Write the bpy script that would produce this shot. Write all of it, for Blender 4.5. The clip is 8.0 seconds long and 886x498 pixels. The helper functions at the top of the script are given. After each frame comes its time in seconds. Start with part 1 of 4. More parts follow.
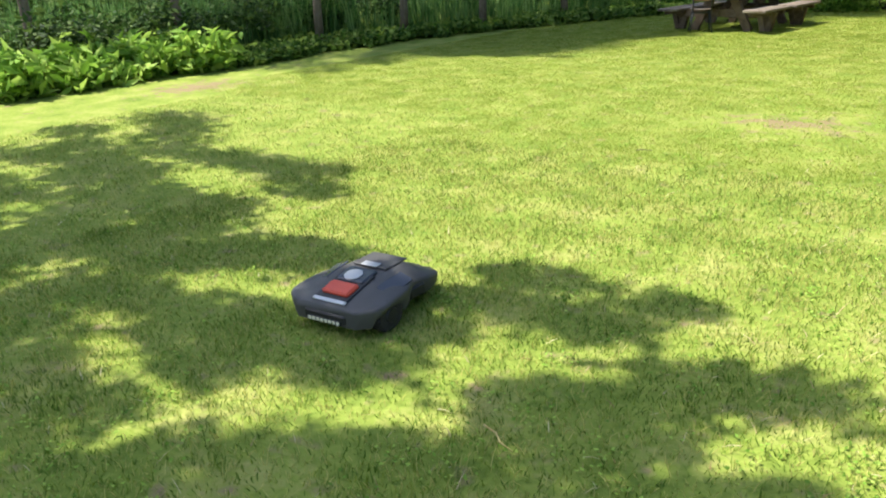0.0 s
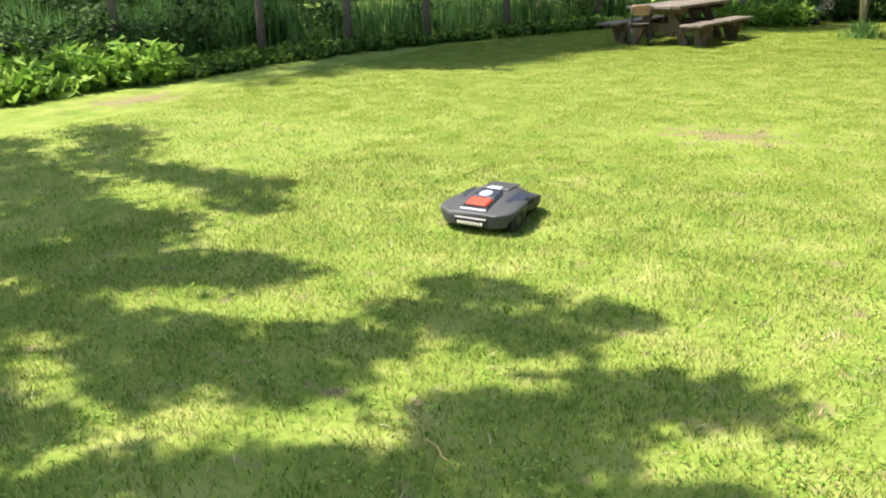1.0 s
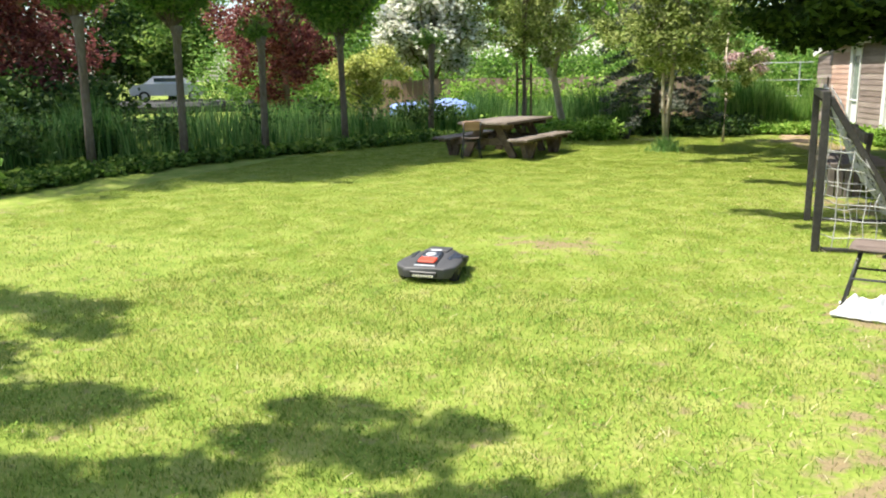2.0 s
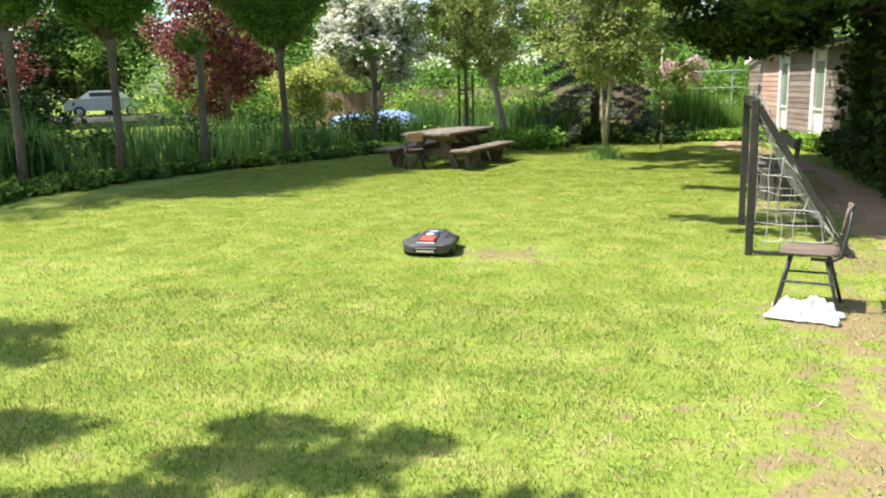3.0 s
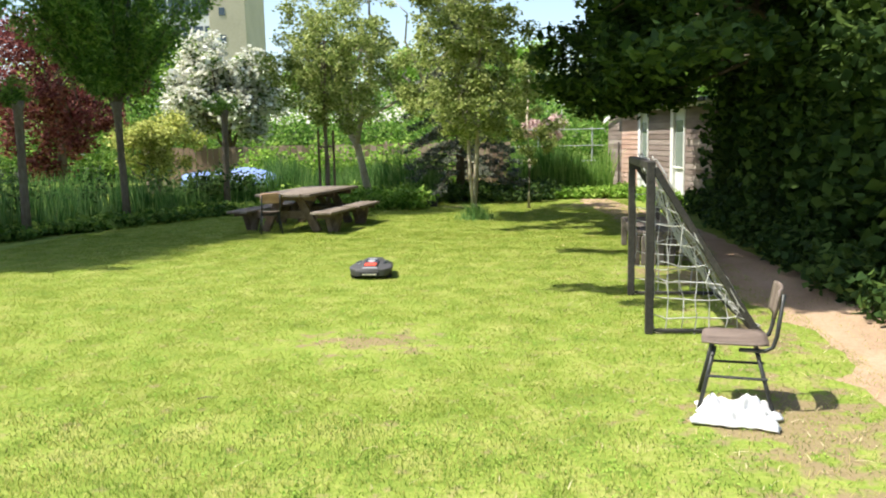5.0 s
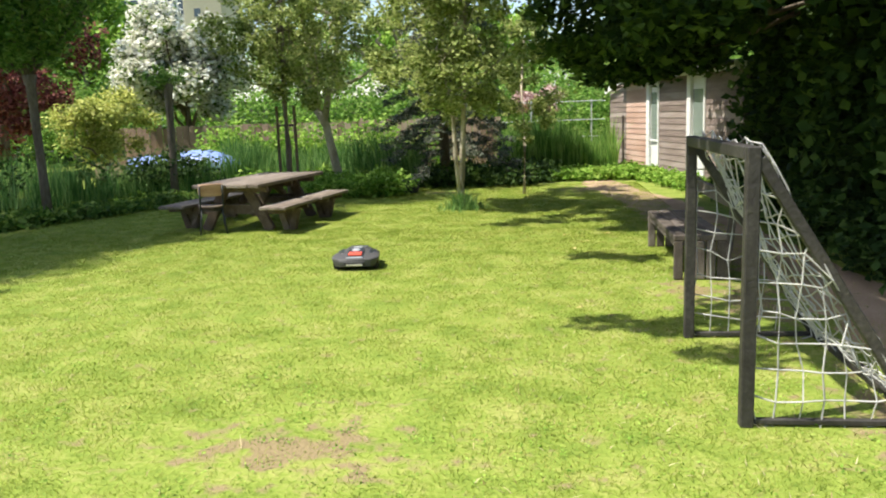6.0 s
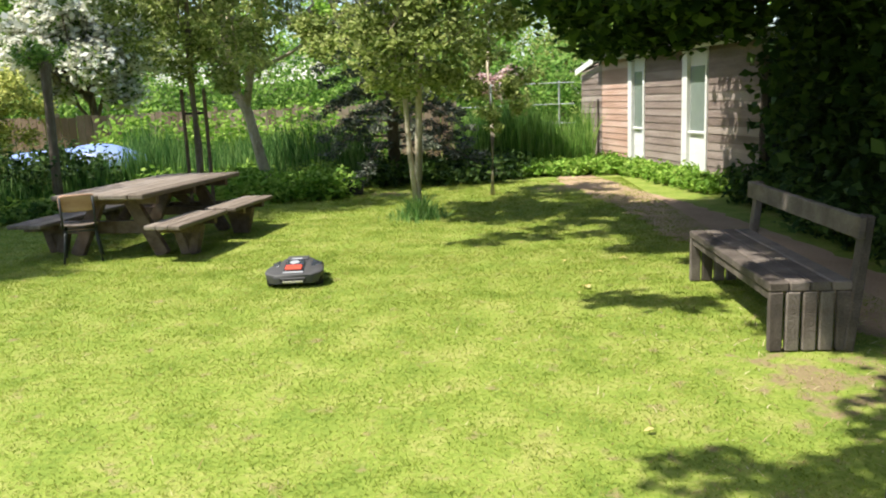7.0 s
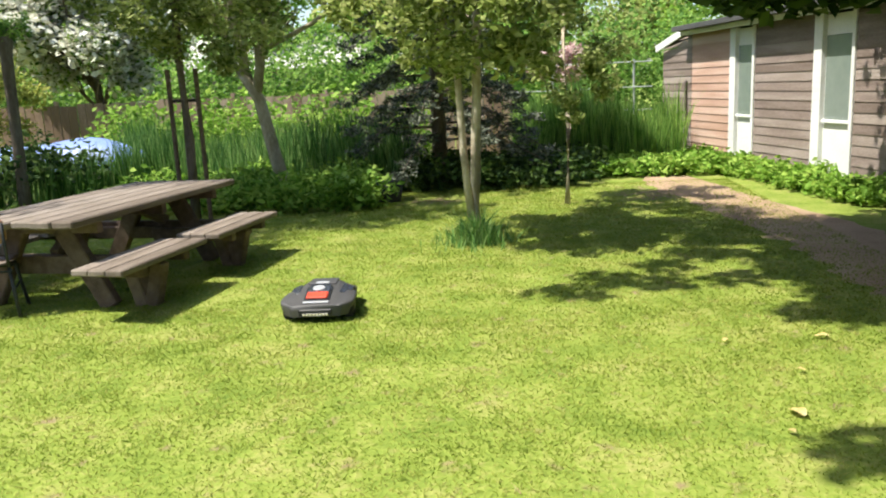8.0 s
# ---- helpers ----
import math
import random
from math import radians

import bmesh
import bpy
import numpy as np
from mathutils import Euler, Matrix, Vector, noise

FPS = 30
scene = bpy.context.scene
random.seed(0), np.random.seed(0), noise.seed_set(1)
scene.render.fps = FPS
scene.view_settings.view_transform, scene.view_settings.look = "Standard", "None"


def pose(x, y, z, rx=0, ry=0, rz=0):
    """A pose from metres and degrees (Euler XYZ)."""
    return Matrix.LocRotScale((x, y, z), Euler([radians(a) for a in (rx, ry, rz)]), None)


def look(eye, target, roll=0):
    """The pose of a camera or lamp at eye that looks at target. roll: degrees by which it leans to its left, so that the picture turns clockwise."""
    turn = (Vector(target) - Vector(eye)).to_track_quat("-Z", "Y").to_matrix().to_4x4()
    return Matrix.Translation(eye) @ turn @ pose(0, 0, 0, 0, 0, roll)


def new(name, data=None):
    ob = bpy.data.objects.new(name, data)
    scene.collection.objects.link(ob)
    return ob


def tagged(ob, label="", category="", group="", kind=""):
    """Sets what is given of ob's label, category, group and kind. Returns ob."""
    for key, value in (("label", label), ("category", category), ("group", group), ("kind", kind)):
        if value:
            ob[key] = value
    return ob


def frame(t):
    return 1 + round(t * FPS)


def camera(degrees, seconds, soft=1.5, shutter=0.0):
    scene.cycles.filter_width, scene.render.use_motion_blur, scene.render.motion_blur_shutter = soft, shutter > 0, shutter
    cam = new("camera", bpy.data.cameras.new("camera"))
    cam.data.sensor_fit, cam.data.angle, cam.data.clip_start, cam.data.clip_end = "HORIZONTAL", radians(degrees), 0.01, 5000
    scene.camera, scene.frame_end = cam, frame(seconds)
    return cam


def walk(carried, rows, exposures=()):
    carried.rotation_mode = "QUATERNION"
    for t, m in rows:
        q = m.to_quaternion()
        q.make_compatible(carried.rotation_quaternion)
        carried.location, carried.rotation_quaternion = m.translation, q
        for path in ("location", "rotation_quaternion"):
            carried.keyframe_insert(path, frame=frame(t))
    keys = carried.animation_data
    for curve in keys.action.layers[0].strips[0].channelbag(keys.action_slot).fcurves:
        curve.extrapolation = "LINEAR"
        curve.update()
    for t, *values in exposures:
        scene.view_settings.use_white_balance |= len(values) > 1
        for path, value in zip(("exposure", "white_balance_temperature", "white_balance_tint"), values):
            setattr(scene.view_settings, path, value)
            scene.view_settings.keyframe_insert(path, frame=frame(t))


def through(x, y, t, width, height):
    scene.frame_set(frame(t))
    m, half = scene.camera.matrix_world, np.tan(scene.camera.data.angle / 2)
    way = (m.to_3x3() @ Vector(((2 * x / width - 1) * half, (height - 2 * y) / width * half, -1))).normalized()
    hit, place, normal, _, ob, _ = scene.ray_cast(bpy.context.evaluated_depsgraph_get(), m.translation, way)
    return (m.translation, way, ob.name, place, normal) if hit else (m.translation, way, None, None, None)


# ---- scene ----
cam = camera(58.0, 8.0, 2.0)
PATH = [
    (0, (-0.125, 1.125, 1.594), (-1.276, 2.61, 0.908), -2.7),
    (0.5, (-0.123, 1.134, 1.6), (-1.225, 2.662, 0.93), -2.4),
    (1, (-0.096, 1.141, 1.606), (-1.146, 2.708, 0.942), -2.1),
    (1.5, (-0.094, 1.147, 1.617), (-1.034, 2.835, 1.099), -2.0),
    (1.7, (-0.086, 1.121, 1.662), (-0.917, 2.874, 1.175), -1.9),
    (2, (-0.09, 1.085, 1.687), (-0.822, 2.898, 1.266), -1.0),
    (2.2, (-0.049, 1.072, 1.722), (-0.699, 2.924, 1.338), -1.9),
    (3.5, (-0.06, 1.106, 1.699), (-0.647, 2.974, 1.291), -1.2),
    (4, (-0.07, 1.123, 1.708), (-0.588, 3.018, 1.333), -0.4),
    (4.5, (-0.11, 1.291, 1.717), (-0.537, 3.21, 1.348), -2.1),
    (5, (-0.384, 2.3, 1.728), (-0.666, 4.261, 1.455), -1.3),
    (5.2, (-0.482, 2.785, 1.722), (-0.759, 4.749, 1.468), -2.0),
    (6.3, (-0.786, 5.997, 1.717), (-1.008, 7.953, 1.365), -1.7),
    (6.5, (-0.927, 6.642, 1.692), (-1.095, 8.605, 1.351), -1.4),
    (7, (-1.11, 8.115, 1.672), (-1.231, 10.076, 1.302), -2.4),
    (7.5, (-1.247, 9.621, 1.666), (-1.42, 11.575, 1.276), -2.9),
    (8, (-1.535, 11.193, 1.623), (-1.759, 13.14, 1.224), -2.8),
]
walk(cam, [(t, look(eye, target, roll)) for t, eye, target, roll in PATH], [(0, 1.2), (2, 1.18), (4, 1.13), (5, 1.08), (6.3, 1.0), (8, 1.02)])

# ---- light ----
SUN_OFF = Vector((0.52, 0.22, -1.0))
sun_data = bpy.data.lights.new("sun", "SUN")
sun_data.energy, sun_data.angle, sun_data.color = 4.4, radians(0.6), (1.0, 0.95, 0.85)
sun = new("sun", sun_data)
sun.matrix_basis = look((0, 0, 40), Vector((0, 0, 40)) + SUN_OFF)
world = bpy.data.worlds.new("sky")
scene.world = world
world.use_nodes = True
wn = world.node_tree.nodes
sky = wn.new("ShaderNodeTexSky")
sky.sky_type, sky.sun_disc = "NISHITA", False
sky.sun_elevation = math.atan2(1.0, math.hypot(SUN_OFF.x, SUN_OFF.y))
sky.sun_rotation = math.atan2(-SUN_OFF.x, -SUN_OFF.y)
sky.air_density, sky.dust_density = 1.0, 1.5
world.node_tree.links.new(sky.outputs[0], wn["Background"].inputs[0])
wn["Background"].inputs[1].default_value = 0.125


# ---- materials ----
def material(name, colours, rough=0.8, scale=3.0, fine=40.0, bump=0.2, metal=0.0, spec=0.4, island=0.0, piece=0.0, stretch=(1, 1, 1),
             through=0.0, coat=0.0):
    """Noise at two scales between two or three colours, with grain in the relief; island and piece vary leaf from leaf and board from board."""
    m = bpy.data.materials.new(name)
    m.use_nodes = True
    nt = m.node_tree
    n, l = nt.nodes, nt.links
    b = n["Principled BSDF"]
    tc = n.new("ShaderNodeTexCoord")
    mp = n.new("ShaderNodeMapping")
    mp.inputs["Scale"].default_value = stretch
    l.new(tc.outputs["Object"], mp.inputs[0])
    big, small = n.new("ShaderNodeTexNoise"), n.new("ShaderNodeTexNoise")
    big.inputs["Scale"].default_value, big.inputs["Detail"].default_value = scale, 4
    small.inputs["Scale"].default_value, small.inputs["Detail"].default_value = fine, 3
    l.new(mp.outputs[0], big.inputs[0])
    l.new(mp.outputs[0], small.inputs[0])
    mix = n.new("ShaderNodeMath")
    mix.operation = "MULTIPLY_ADD"
    mix.inputs[1].default_value = 0.4
    l.new(small.outputs[0], mix.inputs[0])
    half = n.new("ShaderNodeMath")
    half.operation, half.inputs[1].default_value = "MULTIPLY", 0.6
    l.new(big.outputs[0], half.inputs[0])
    l.new(half.outputs[0], mix.inputs[2])
    out = mix.outputs[0]
    for amount, node, socket in ((island, "ShaderNodeNewGeometry", "Random Per Island"), (piece, "ShaderNodeObjectInfo", "Random")):
        if amount:
            g = n.new(node)
            a = n.new("ShaderNodeMath")
            a.operation, a.inputs[1].default_value = "SUBTRACT", 0.5
            l.new(g.outputs[socket], a.inputs[0])
            add = n.new("ShaderNodeMath")
            add.operation, add.inputs[1].default_value = "MULTIPLY_ADD", amount
            l.new(a.outputs[0], add.inputs[0])
            l.new(out, add.inputs[2])
            out = add.outputs[0]
    ramp = n.new("ShaderNodeValToRGB")
    cs = list(colours)
    ramp.color_ramp.elements[0].position, ramp.color_ramp.elements[1].position = 0.33, 0.68
    ramp.color_ramp.elements[0].color, ramp.color_ramp.elements[1].color = (*cs[0], 1), (*cs[-1], 1)
    if len(cs) > 2:
        ramp.color_ramp.elements.new(0.5).color = (*cs[1], 1)
    l.new(out, ramp.inputs[0])
    l.new(ramp.outputs[0], b.inputs["Base Color"])
    b.inputs["Roughness"].default_value, b.inputs["Metallic"].default_value = rough, metal
    b.inputs["Specular IOR Level"].default_value = spec
    b.inputs["Coat Weight"].default_value = coat
    if bump:
        bp = n.new("ShaderNodeBump")
        bp.inputs["Strength"].default_value, bp.inputs["Distance"].default_value = bump, 0.02
        l.new(small.outputs[0], bp.inputs["Height"])
        l.new(bp.outputs[0], b.inputs["Normal"])
    if through:
        tr = n.new("ShaderNodeBsdfTranslucent")
        l.new(ramp.outputs[0], tr.inputs[0])
        ms = n.new("ShaderNodeMixShader")
        ms.inputs[0].default_value = through
        l.new(b.outputs[0], ms.inputs[1])
        l.new(tr.outputs[0], ms.inputs[2])
        l.new(ms.outputs[0], n["Material Output"].inputs[0])
    return m


def lawn_material():
    """Mown grass over soil, thin and brown where it is worn: along the path, round the chair and in front of the goal."""
    m = material("lawn", ((0.115, 0.175, 0.027), (0.205, 0.262, 0.047), (0.31, 0.31, 0.098)), 0.95, 2.6, 24.0, 0.8, spec=0.1)
    n, l = m.node_tree.nodes, m.node_tree.links
    b = n["Principled BSDF"]
    green = b.inputs["Base Color"].links[0].from_socket
    tc = n["Texture Coordinate"]
    total = None
    for (x, y, rx, ry) in WORN:
        mp = n.new("ShaderNodeMapping")
        mp.vector_type = "POINT"
        mp.inputs["Location"].default_value = (-x / rx, -y / ry, 0)
        mp.inputs["Scale"].default_value = (1 / rx, 1 / ry, 0)
        l.new(tc.outputs["Object"], mp.inputs[0])
        gr = n.new("ShaderNodeTexGradient")
        gr.gradient_type = "QUADRATIC_SPHERE"
        l.new(mp.outputs[0], gr.inputs[0])
        if total is None:
            total = gr.outputs["Fac"]
        else:
            mx = n.new("ShaderNodeMath")
            mx.operation = "MAXIMUM"
            l.new(total, mx.inputs[0])
            l.new(gr.outputs["Fac"], mx.inputs[1])
            total = mx.outputs[0]
    nz = n.new("ShaderNodeTexNoise")
    nz.inputs["Scale"].default_value, nz.inputs["Detail"].default_value = 6.0, 8
    l.new(tc.outputs["Object"], nz.inputs[0])
    mul = n.new("ShaderNodeMath")
    mul.operation = "MULTIPLY_ADD"
    mul.inputs[1].default_value = 2.8
    l.new(nz.outputs[0], mul.inputs[0])
    l.new(total, mul.inputs[2])
    rg = n.new("ShaderNodeMapRange")
    rg.inputs[1].default_value, rg.inputs[2].default_value = 1.68, 2.05
    l.new(mul.outputs[0], rg.inputs[0])
    mixc = n.new("ShaderNodeMixRGB")
    mixc.inputs[2].default_value = (0.235, 0.185, 0.098, 1)
    l.new(rg.outputs[0], mixc.inputs[0])
    l.new(green, mixc.inputs[1])
    l.new(mixc.outputs[0], b.inputs["Base Color"])
    return m


# worn places of the lawn: x, y, radii
WORN = [(-2.0, 8.9, 1.3, 0.8), (1.1, 7.1, 1.4, 2.2), (1.3, 9.3, 0.8, 1.8), (1.2, 12.2, 0.8, 1.8), (1.35, 5.6, 1.5, 3.0),
        (0.7, 12.6, 0.6, 1.0), (0.8, 4.6, 1.3, 1.8), (-9.9, 8.2, 1.1, 1.6), (0.3, 22.6, 1.3, 1.6), (-2.9, 22.6, 0.9, 0.7)]

LEAVES = [(-0.3, 14.93, 20, 0.07), (0.2, 16.07, 70, 0.055), (-0.38, 16.02, 140, 0.035), (-0.1, 15.5, 250, 0.03), (-0.39, 14.72, 30, 0.03), (-0.36, 11.87, 100, 0.035)]
M_LAWN = lawn_material()
M_BLADE = material("grass_blade", ((0.085, 0.165, 0.014), (0.24, 0.315, 0.04), (0.49, 0.46, 0.145)), 0.75, 4.0, 11.0, 0, spec=0.25, island=0.6, through=0.4)
M_TURF = material("turf_blade", ((0.16, 0.235, 0.026), (0.28, 0.35, 0.05), (0.46, 0.45, 0.14)), 0.75, 3.0, 9.0, 0, spec=0.25, island=0.22, through=0.5)
M_STRAW = material("dry_straw", ((0.30, 0.22, 0.10), (0.46, 0.37, 0.19), (0.60, 0.53, 0.33)), 0.8, 3.0, 30.0, 0, spec=0.2, island=0.6, through=0.3)
M_SOIL = material("path_soil", ((0.27, 0.185, 0.12), (0.37, 0.26, 0.17), (0.45, 0.33, 0.23)), 0.95, 1.2, 34.0, 0.7, spec=0.15)
M_DARKSOIL = material("ditch_soil", ((0.05, 0.04, 0.025), (0.10, 0.08, 0.05)), 0.95, 1.5, 30.0, 0.6)
M_WATER = material("ditch_water", ((0.02, 0.03, 0.03), (0.03, 0.045, 0.04)), 0.06, 0.6, 5.0, 0.12, spec=0.6)
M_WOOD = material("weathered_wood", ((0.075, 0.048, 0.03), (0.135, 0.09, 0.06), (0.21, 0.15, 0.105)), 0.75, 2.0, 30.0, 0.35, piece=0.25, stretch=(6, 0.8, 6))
# paler, greyer wood for the planks of table top and seats
M_WOODTOP = material("paler_wood", ((0.13, 0.10, 0.075), (0.20, 0.16, 0.125), (0.28, 0.235, 0.195)), 0.8, 2.0, 30.0, 0.4, piece=0.25, stretch=(6, 0.8, 6))
M_GREYWOOD = material("grey_wood", ((0.065, 0.052, 0.042), (0.115, 0.094, 0.077), (0.19, 0.16, 0.135)), 0.85, 2.0, 30.0, 0.4, piece=0.3, stretch=(3, 3, 3))
M_BOARD = material("shed_board", ((0.14, 0.105, 0.085), (0.22, 0.172, 0.148), (0.31, 0.26, 0.225)), 0.85, 1.2, 26.0, 0.4, piece=0.3, stretch=(0.6, 0.6, 5))
M_BOARDRED = material("reddish_board", ((0.36, 0.22, 0.16), (0.46, 0.30, 0.23), (0.52, 0.38, 0.31)), 0.85, 1.2, 26.0, 0.4, piece=0.25, stretch=(0.6, 0.6, 5))
M_WHITE = material("white_paint", ((0.62, 0.62, 0.60), (0.78, 0.78, 0.76)), 0.5, 1.5, 30.0, 0.1)
M_DARKBOARD = material("near_black_board", ((0.012, 0.011, 0.010), (0.022, 0.02, 0.018), (0.035, 0.032, 0.028)), 0.8, 1.2, 26.0, 0.4, piece=0.3)
# the pale reflection on the panes is put into this base colour
M_PANE = material("door_pane", ((0.16, 0.20, 0.175), (0.22, 0.26, 0.23)), 0.12, 0.7, 6.0, 0, spec=0.6)
M_ROOF = material("roof_felt", ((0.05, 0.05, 0.05), (0.09, 0.09, 0.09)), 0.9, 1.5, 50.0, 0.4)
M_GOAL = material("goal_paint", ((0.022, 0.019, 0.017), (0.038, 0.034, 0.03), (0.075, 0.068, 0.058)), 0.6, 3.0, 40.0, 0.25)
M_CORD = material("net_cord", ((0.33, 0.32, 0.295), (0.52, 0.51, 0.48)), 0.9, 5.0, 90.0, 0.1)
M_STEEL = material("chair_steel", ((0.03, 0.032, 0.03), (0.06, 0.062, 0.058)), 0.45, 6.0, 60.0, 0.05, metal=0.3)
M_SEAT = material("chair_plywood", ((0.10, 0.075, 0.06), (0.17, 0.13, 0.105), (0.24, 0.19, 0.16)), 0.6, 3.0, 40.0, 0.2, stretch=(5, 1, 1))
M_PLY = material("chair_back_plywood", ((0.34, 0.17, 0.09), (0.45, 0.25, 0.15), (0.52, 0.33, 0.22)), 0.55, 3.0, 40.0, 0.2, stretch=(1, 1, 5))
M_CLOTH = material("white_cloth", ((0.55, 0.55, 0.545), (0.68, 0.68, 0.675)), 0.95, 6.0, 200.0, 0.15)
M_SHELL = material("mower_plastic", ((0.055, 0.053, 0.052), (0.075, 0.073, 0.072)), 0.5, 6.0, 260.0, 0.06, spec=0.4)
M_BLACK = material("black_plastic", ((0.012, 0.012, 0.013), (0.022, 0.022, 0.024)), 0.45, 6.0, 200.0, 0.05)
M_HOOD = material("dark_hood", ((0.03, 0.034, 0.045), (0.045, 0.05, 0.064)), 0.25, 4.0, 150.0, 0.02, spec=0.6)
M_RED = material("orange_red_plastic", ((0.55, 0.06, 0.03), (0.66, 0.09, 0.045)), 0.4, 6.0, 150.0, 0.03)
M_SILVER = material("silver_plastic", ((0.42, 0.43, 0.44), (0.55, 0.56, 0.57)), 0.35, 5.0, 150.0, 0.02, metal=0.3)
M_BAR = material("plate_letters", ((0.62, 0.58, 0.42), (0.72, 0.68, 0.52)), 0.6, 8.0, 90.0, 0)
M_RUBBER = material("tyre_rubber", ((0.015, 0.014, 0.013), (0.04, 0.036, 0.03)), 0.9, 8.0, 90.0, 0.3)
M_BARK = material("bark", ((0.09, 0.065, 0.045), (0.16, 0.125, 0.09), (0.25, 0.21, 0.16)), 0.9, 3.0, 28.0, 0.8, stretch=(1, 1, 0.3))
M_PALEBARK = material("pale_bark", ((0.25, 0.20, 0.14), (0.42, 0.36, 0.27), (0.55, 0.49, 0.39)), 0.85, 2.5, 22.0, 0.6, stretch=(1, 1, 0.5))


def leaf(name, a, b, c, through=0.48, rough=0.65):
    return material(name, (a, b, c), rough, 0.8, 5.0, 0, spec=0.18, island=0.55, through=through)


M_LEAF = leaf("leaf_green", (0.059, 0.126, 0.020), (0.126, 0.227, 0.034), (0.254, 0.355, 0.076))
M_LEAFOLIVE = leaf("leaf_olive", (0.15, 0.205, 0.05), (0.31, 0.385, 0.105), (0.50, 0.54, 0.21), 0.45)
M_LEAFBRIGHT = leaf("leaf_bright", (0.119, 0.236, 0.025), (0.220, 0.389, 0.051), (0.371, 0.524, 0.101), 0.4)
# darker leaf green; on the ditch understorey this colour carries the shade
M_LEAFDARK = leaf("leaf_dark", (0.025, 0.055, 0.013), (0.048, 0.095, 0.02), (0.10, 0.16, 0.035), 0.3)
M_LEAFRED = leaf("leaf_red", (0.10, 0.028, 0.028), (0.21, 0.062, 0.058), (0.34, 0.13, 0.11), 0.4)
M_LEAFWILLOW = leaf("leaf_willow", (0.10, 0.21, 0.04), (0.20, 0.36, 0.07), (0.33, 0.48, 0.12), 0.5)
M_LEAFYELLOW = leaf("leaf_yellow", (0.203, 0.254, 0.051), (0.405, 0.439, 0.101), (0.641, 0.641, 0.203), 0.35)
M_BLOSSOM = leaf("white_blossom", (0.55, 0.54, 0.42), (0.74, 0.73, 0.62), (0.82, 0.82, 0.76), 0.35)
M_PINK = leaf("pink_blossom", (0.400, 0.240, 0.220), (0.550, 0.380, 0.340), (0.660, 0.520, 0.480), 0.3)
M_NEEDLE = leaf("spruce_needles", (0.05, 0.066, 0.045), (0.11, 0.13, 0.09), (0.23, 0.245, 0.185), 0.2, 0.6)
M_REED = leaf("reed_green", (0.059, 0.144, 0.034), (0.119, 0.254, 0.059), (0.254, 0.389, 0.119), 0.35)
M_FENCE = material("fence_wood", ((0.20, 0.135, 0.095), (0.30, 0.21, 0.155), (0.38, 0.29, 0.22)), 0.85, 1.5, 24.0, 0.4, piece=0.4, stretch=(2, 2, 0.4))
M_CONCRETE = material("tower_panel", ((0.40, 0.36, 0.28), (0.50, 0.45, 0.36)), 0.8, 0.3, 6.0, 0.1)
M_TOWERWHITE = material("tower_frame", ((0.60, 0.62, 0.64), (0.72, 0.74, 0.76)), 0.6, 0.3, 6.0, 0.05)
M_GLASS = material("dark_glass", ((0.03, 0.045, 0.06), (0.06, 0.08, 0.10)), 0.08, 0.4, 4.0, 0, spec=0.8)
M_CARBLUE = material("car_paint_blue", ((0.05, 0.10, 0.20), (0.07, 0.13, 0.24)), 0.3, 1.0, 40.0, 0, coat=0.6)
M_CARGREY = material("car_paint_silver", ((0.42, 0.44, 0.46), (0.5, 0.52, 0.54)), 0.3, 1.0, 40.0, 0, coat=0.6)
M_TARP = material("blue_tarpaulin", ((0.17, 0.25, 0.56), (0.26, 0.36, 0.66)), 0.45, 1.5, 20.0, 0.3)
M_DRYLEAF = material("dry_leaf", ((0.42, 0.30, 0.10), (0.58, 0.46, 0.18), (0.62, 0.55, 0.30)), 0.7, 8.0, 60.0, 0.1, through=0.2)
M_TILE = material("pale_roof", ((0.40, 0.38, 0.36), (0.52, 0.50, 0.47)), 0.8, 1.0, 20.0, 0.3)


# ---- mesh helpers ----
def mesh_np(name, verts, faces, mat, smooth=False):
    """A mesh from numpy arrays of corners and of equal-sized faces."""
    me = bpy.data.meshes.new(name)
    verts, faces = np.asarray(verts, float), np.asarray(faces, int)
    k = faces.shape[1]
    me.vertices.add(len(verts))
    me.vertices.foreach_set("co", verts.ravel())
    me.loops.add(faces.size)
    me.loops.foreach_set("vertex_index", faces.ravel())
    me.polygons.add(len(faces))
    me.polygons.foreach_set("loop_start", np.arange(0, faces.size, k))
    me.polygons.foreach_set("loop_total", np.full(len(faces), k))
    me.update(calc_edges=True)
    me.validate()
    me.materials.append(mat)
    if smooth:
        me.polygons.foreach_set("use_smooth", np.ones(len(faces), bool))
    return me


def finish(bm, name, mat, smooth=False):
    me = bpy.data.meshes.new(name)
    bmesh.ops.recalc_face_normals(bm, faces=bm.faces)
    for f in bm.faces:
        f.smooth = smooth
    bm.to_mesh(me)
    bm.free()
    me.materials.append(mat)
    return me


def thing(name, label, category, group="", m=None, kind=""):
    ob = tagged(new(name), label, category, group, kind)
    if m is not None:
        ob.matrix_basis = m
    return ob


def part(name, bm, mat, parent, label="", m=None, smooth=False):
    me = finish(bm, name, mat, smooth) if isinstance(bm, bmesh.types.BMesh) else bm
    ob = new(name, me)
    ob.parent = parent
    if m is not None:
        ob.matrix_basis = m
    return tagged(ob, label)


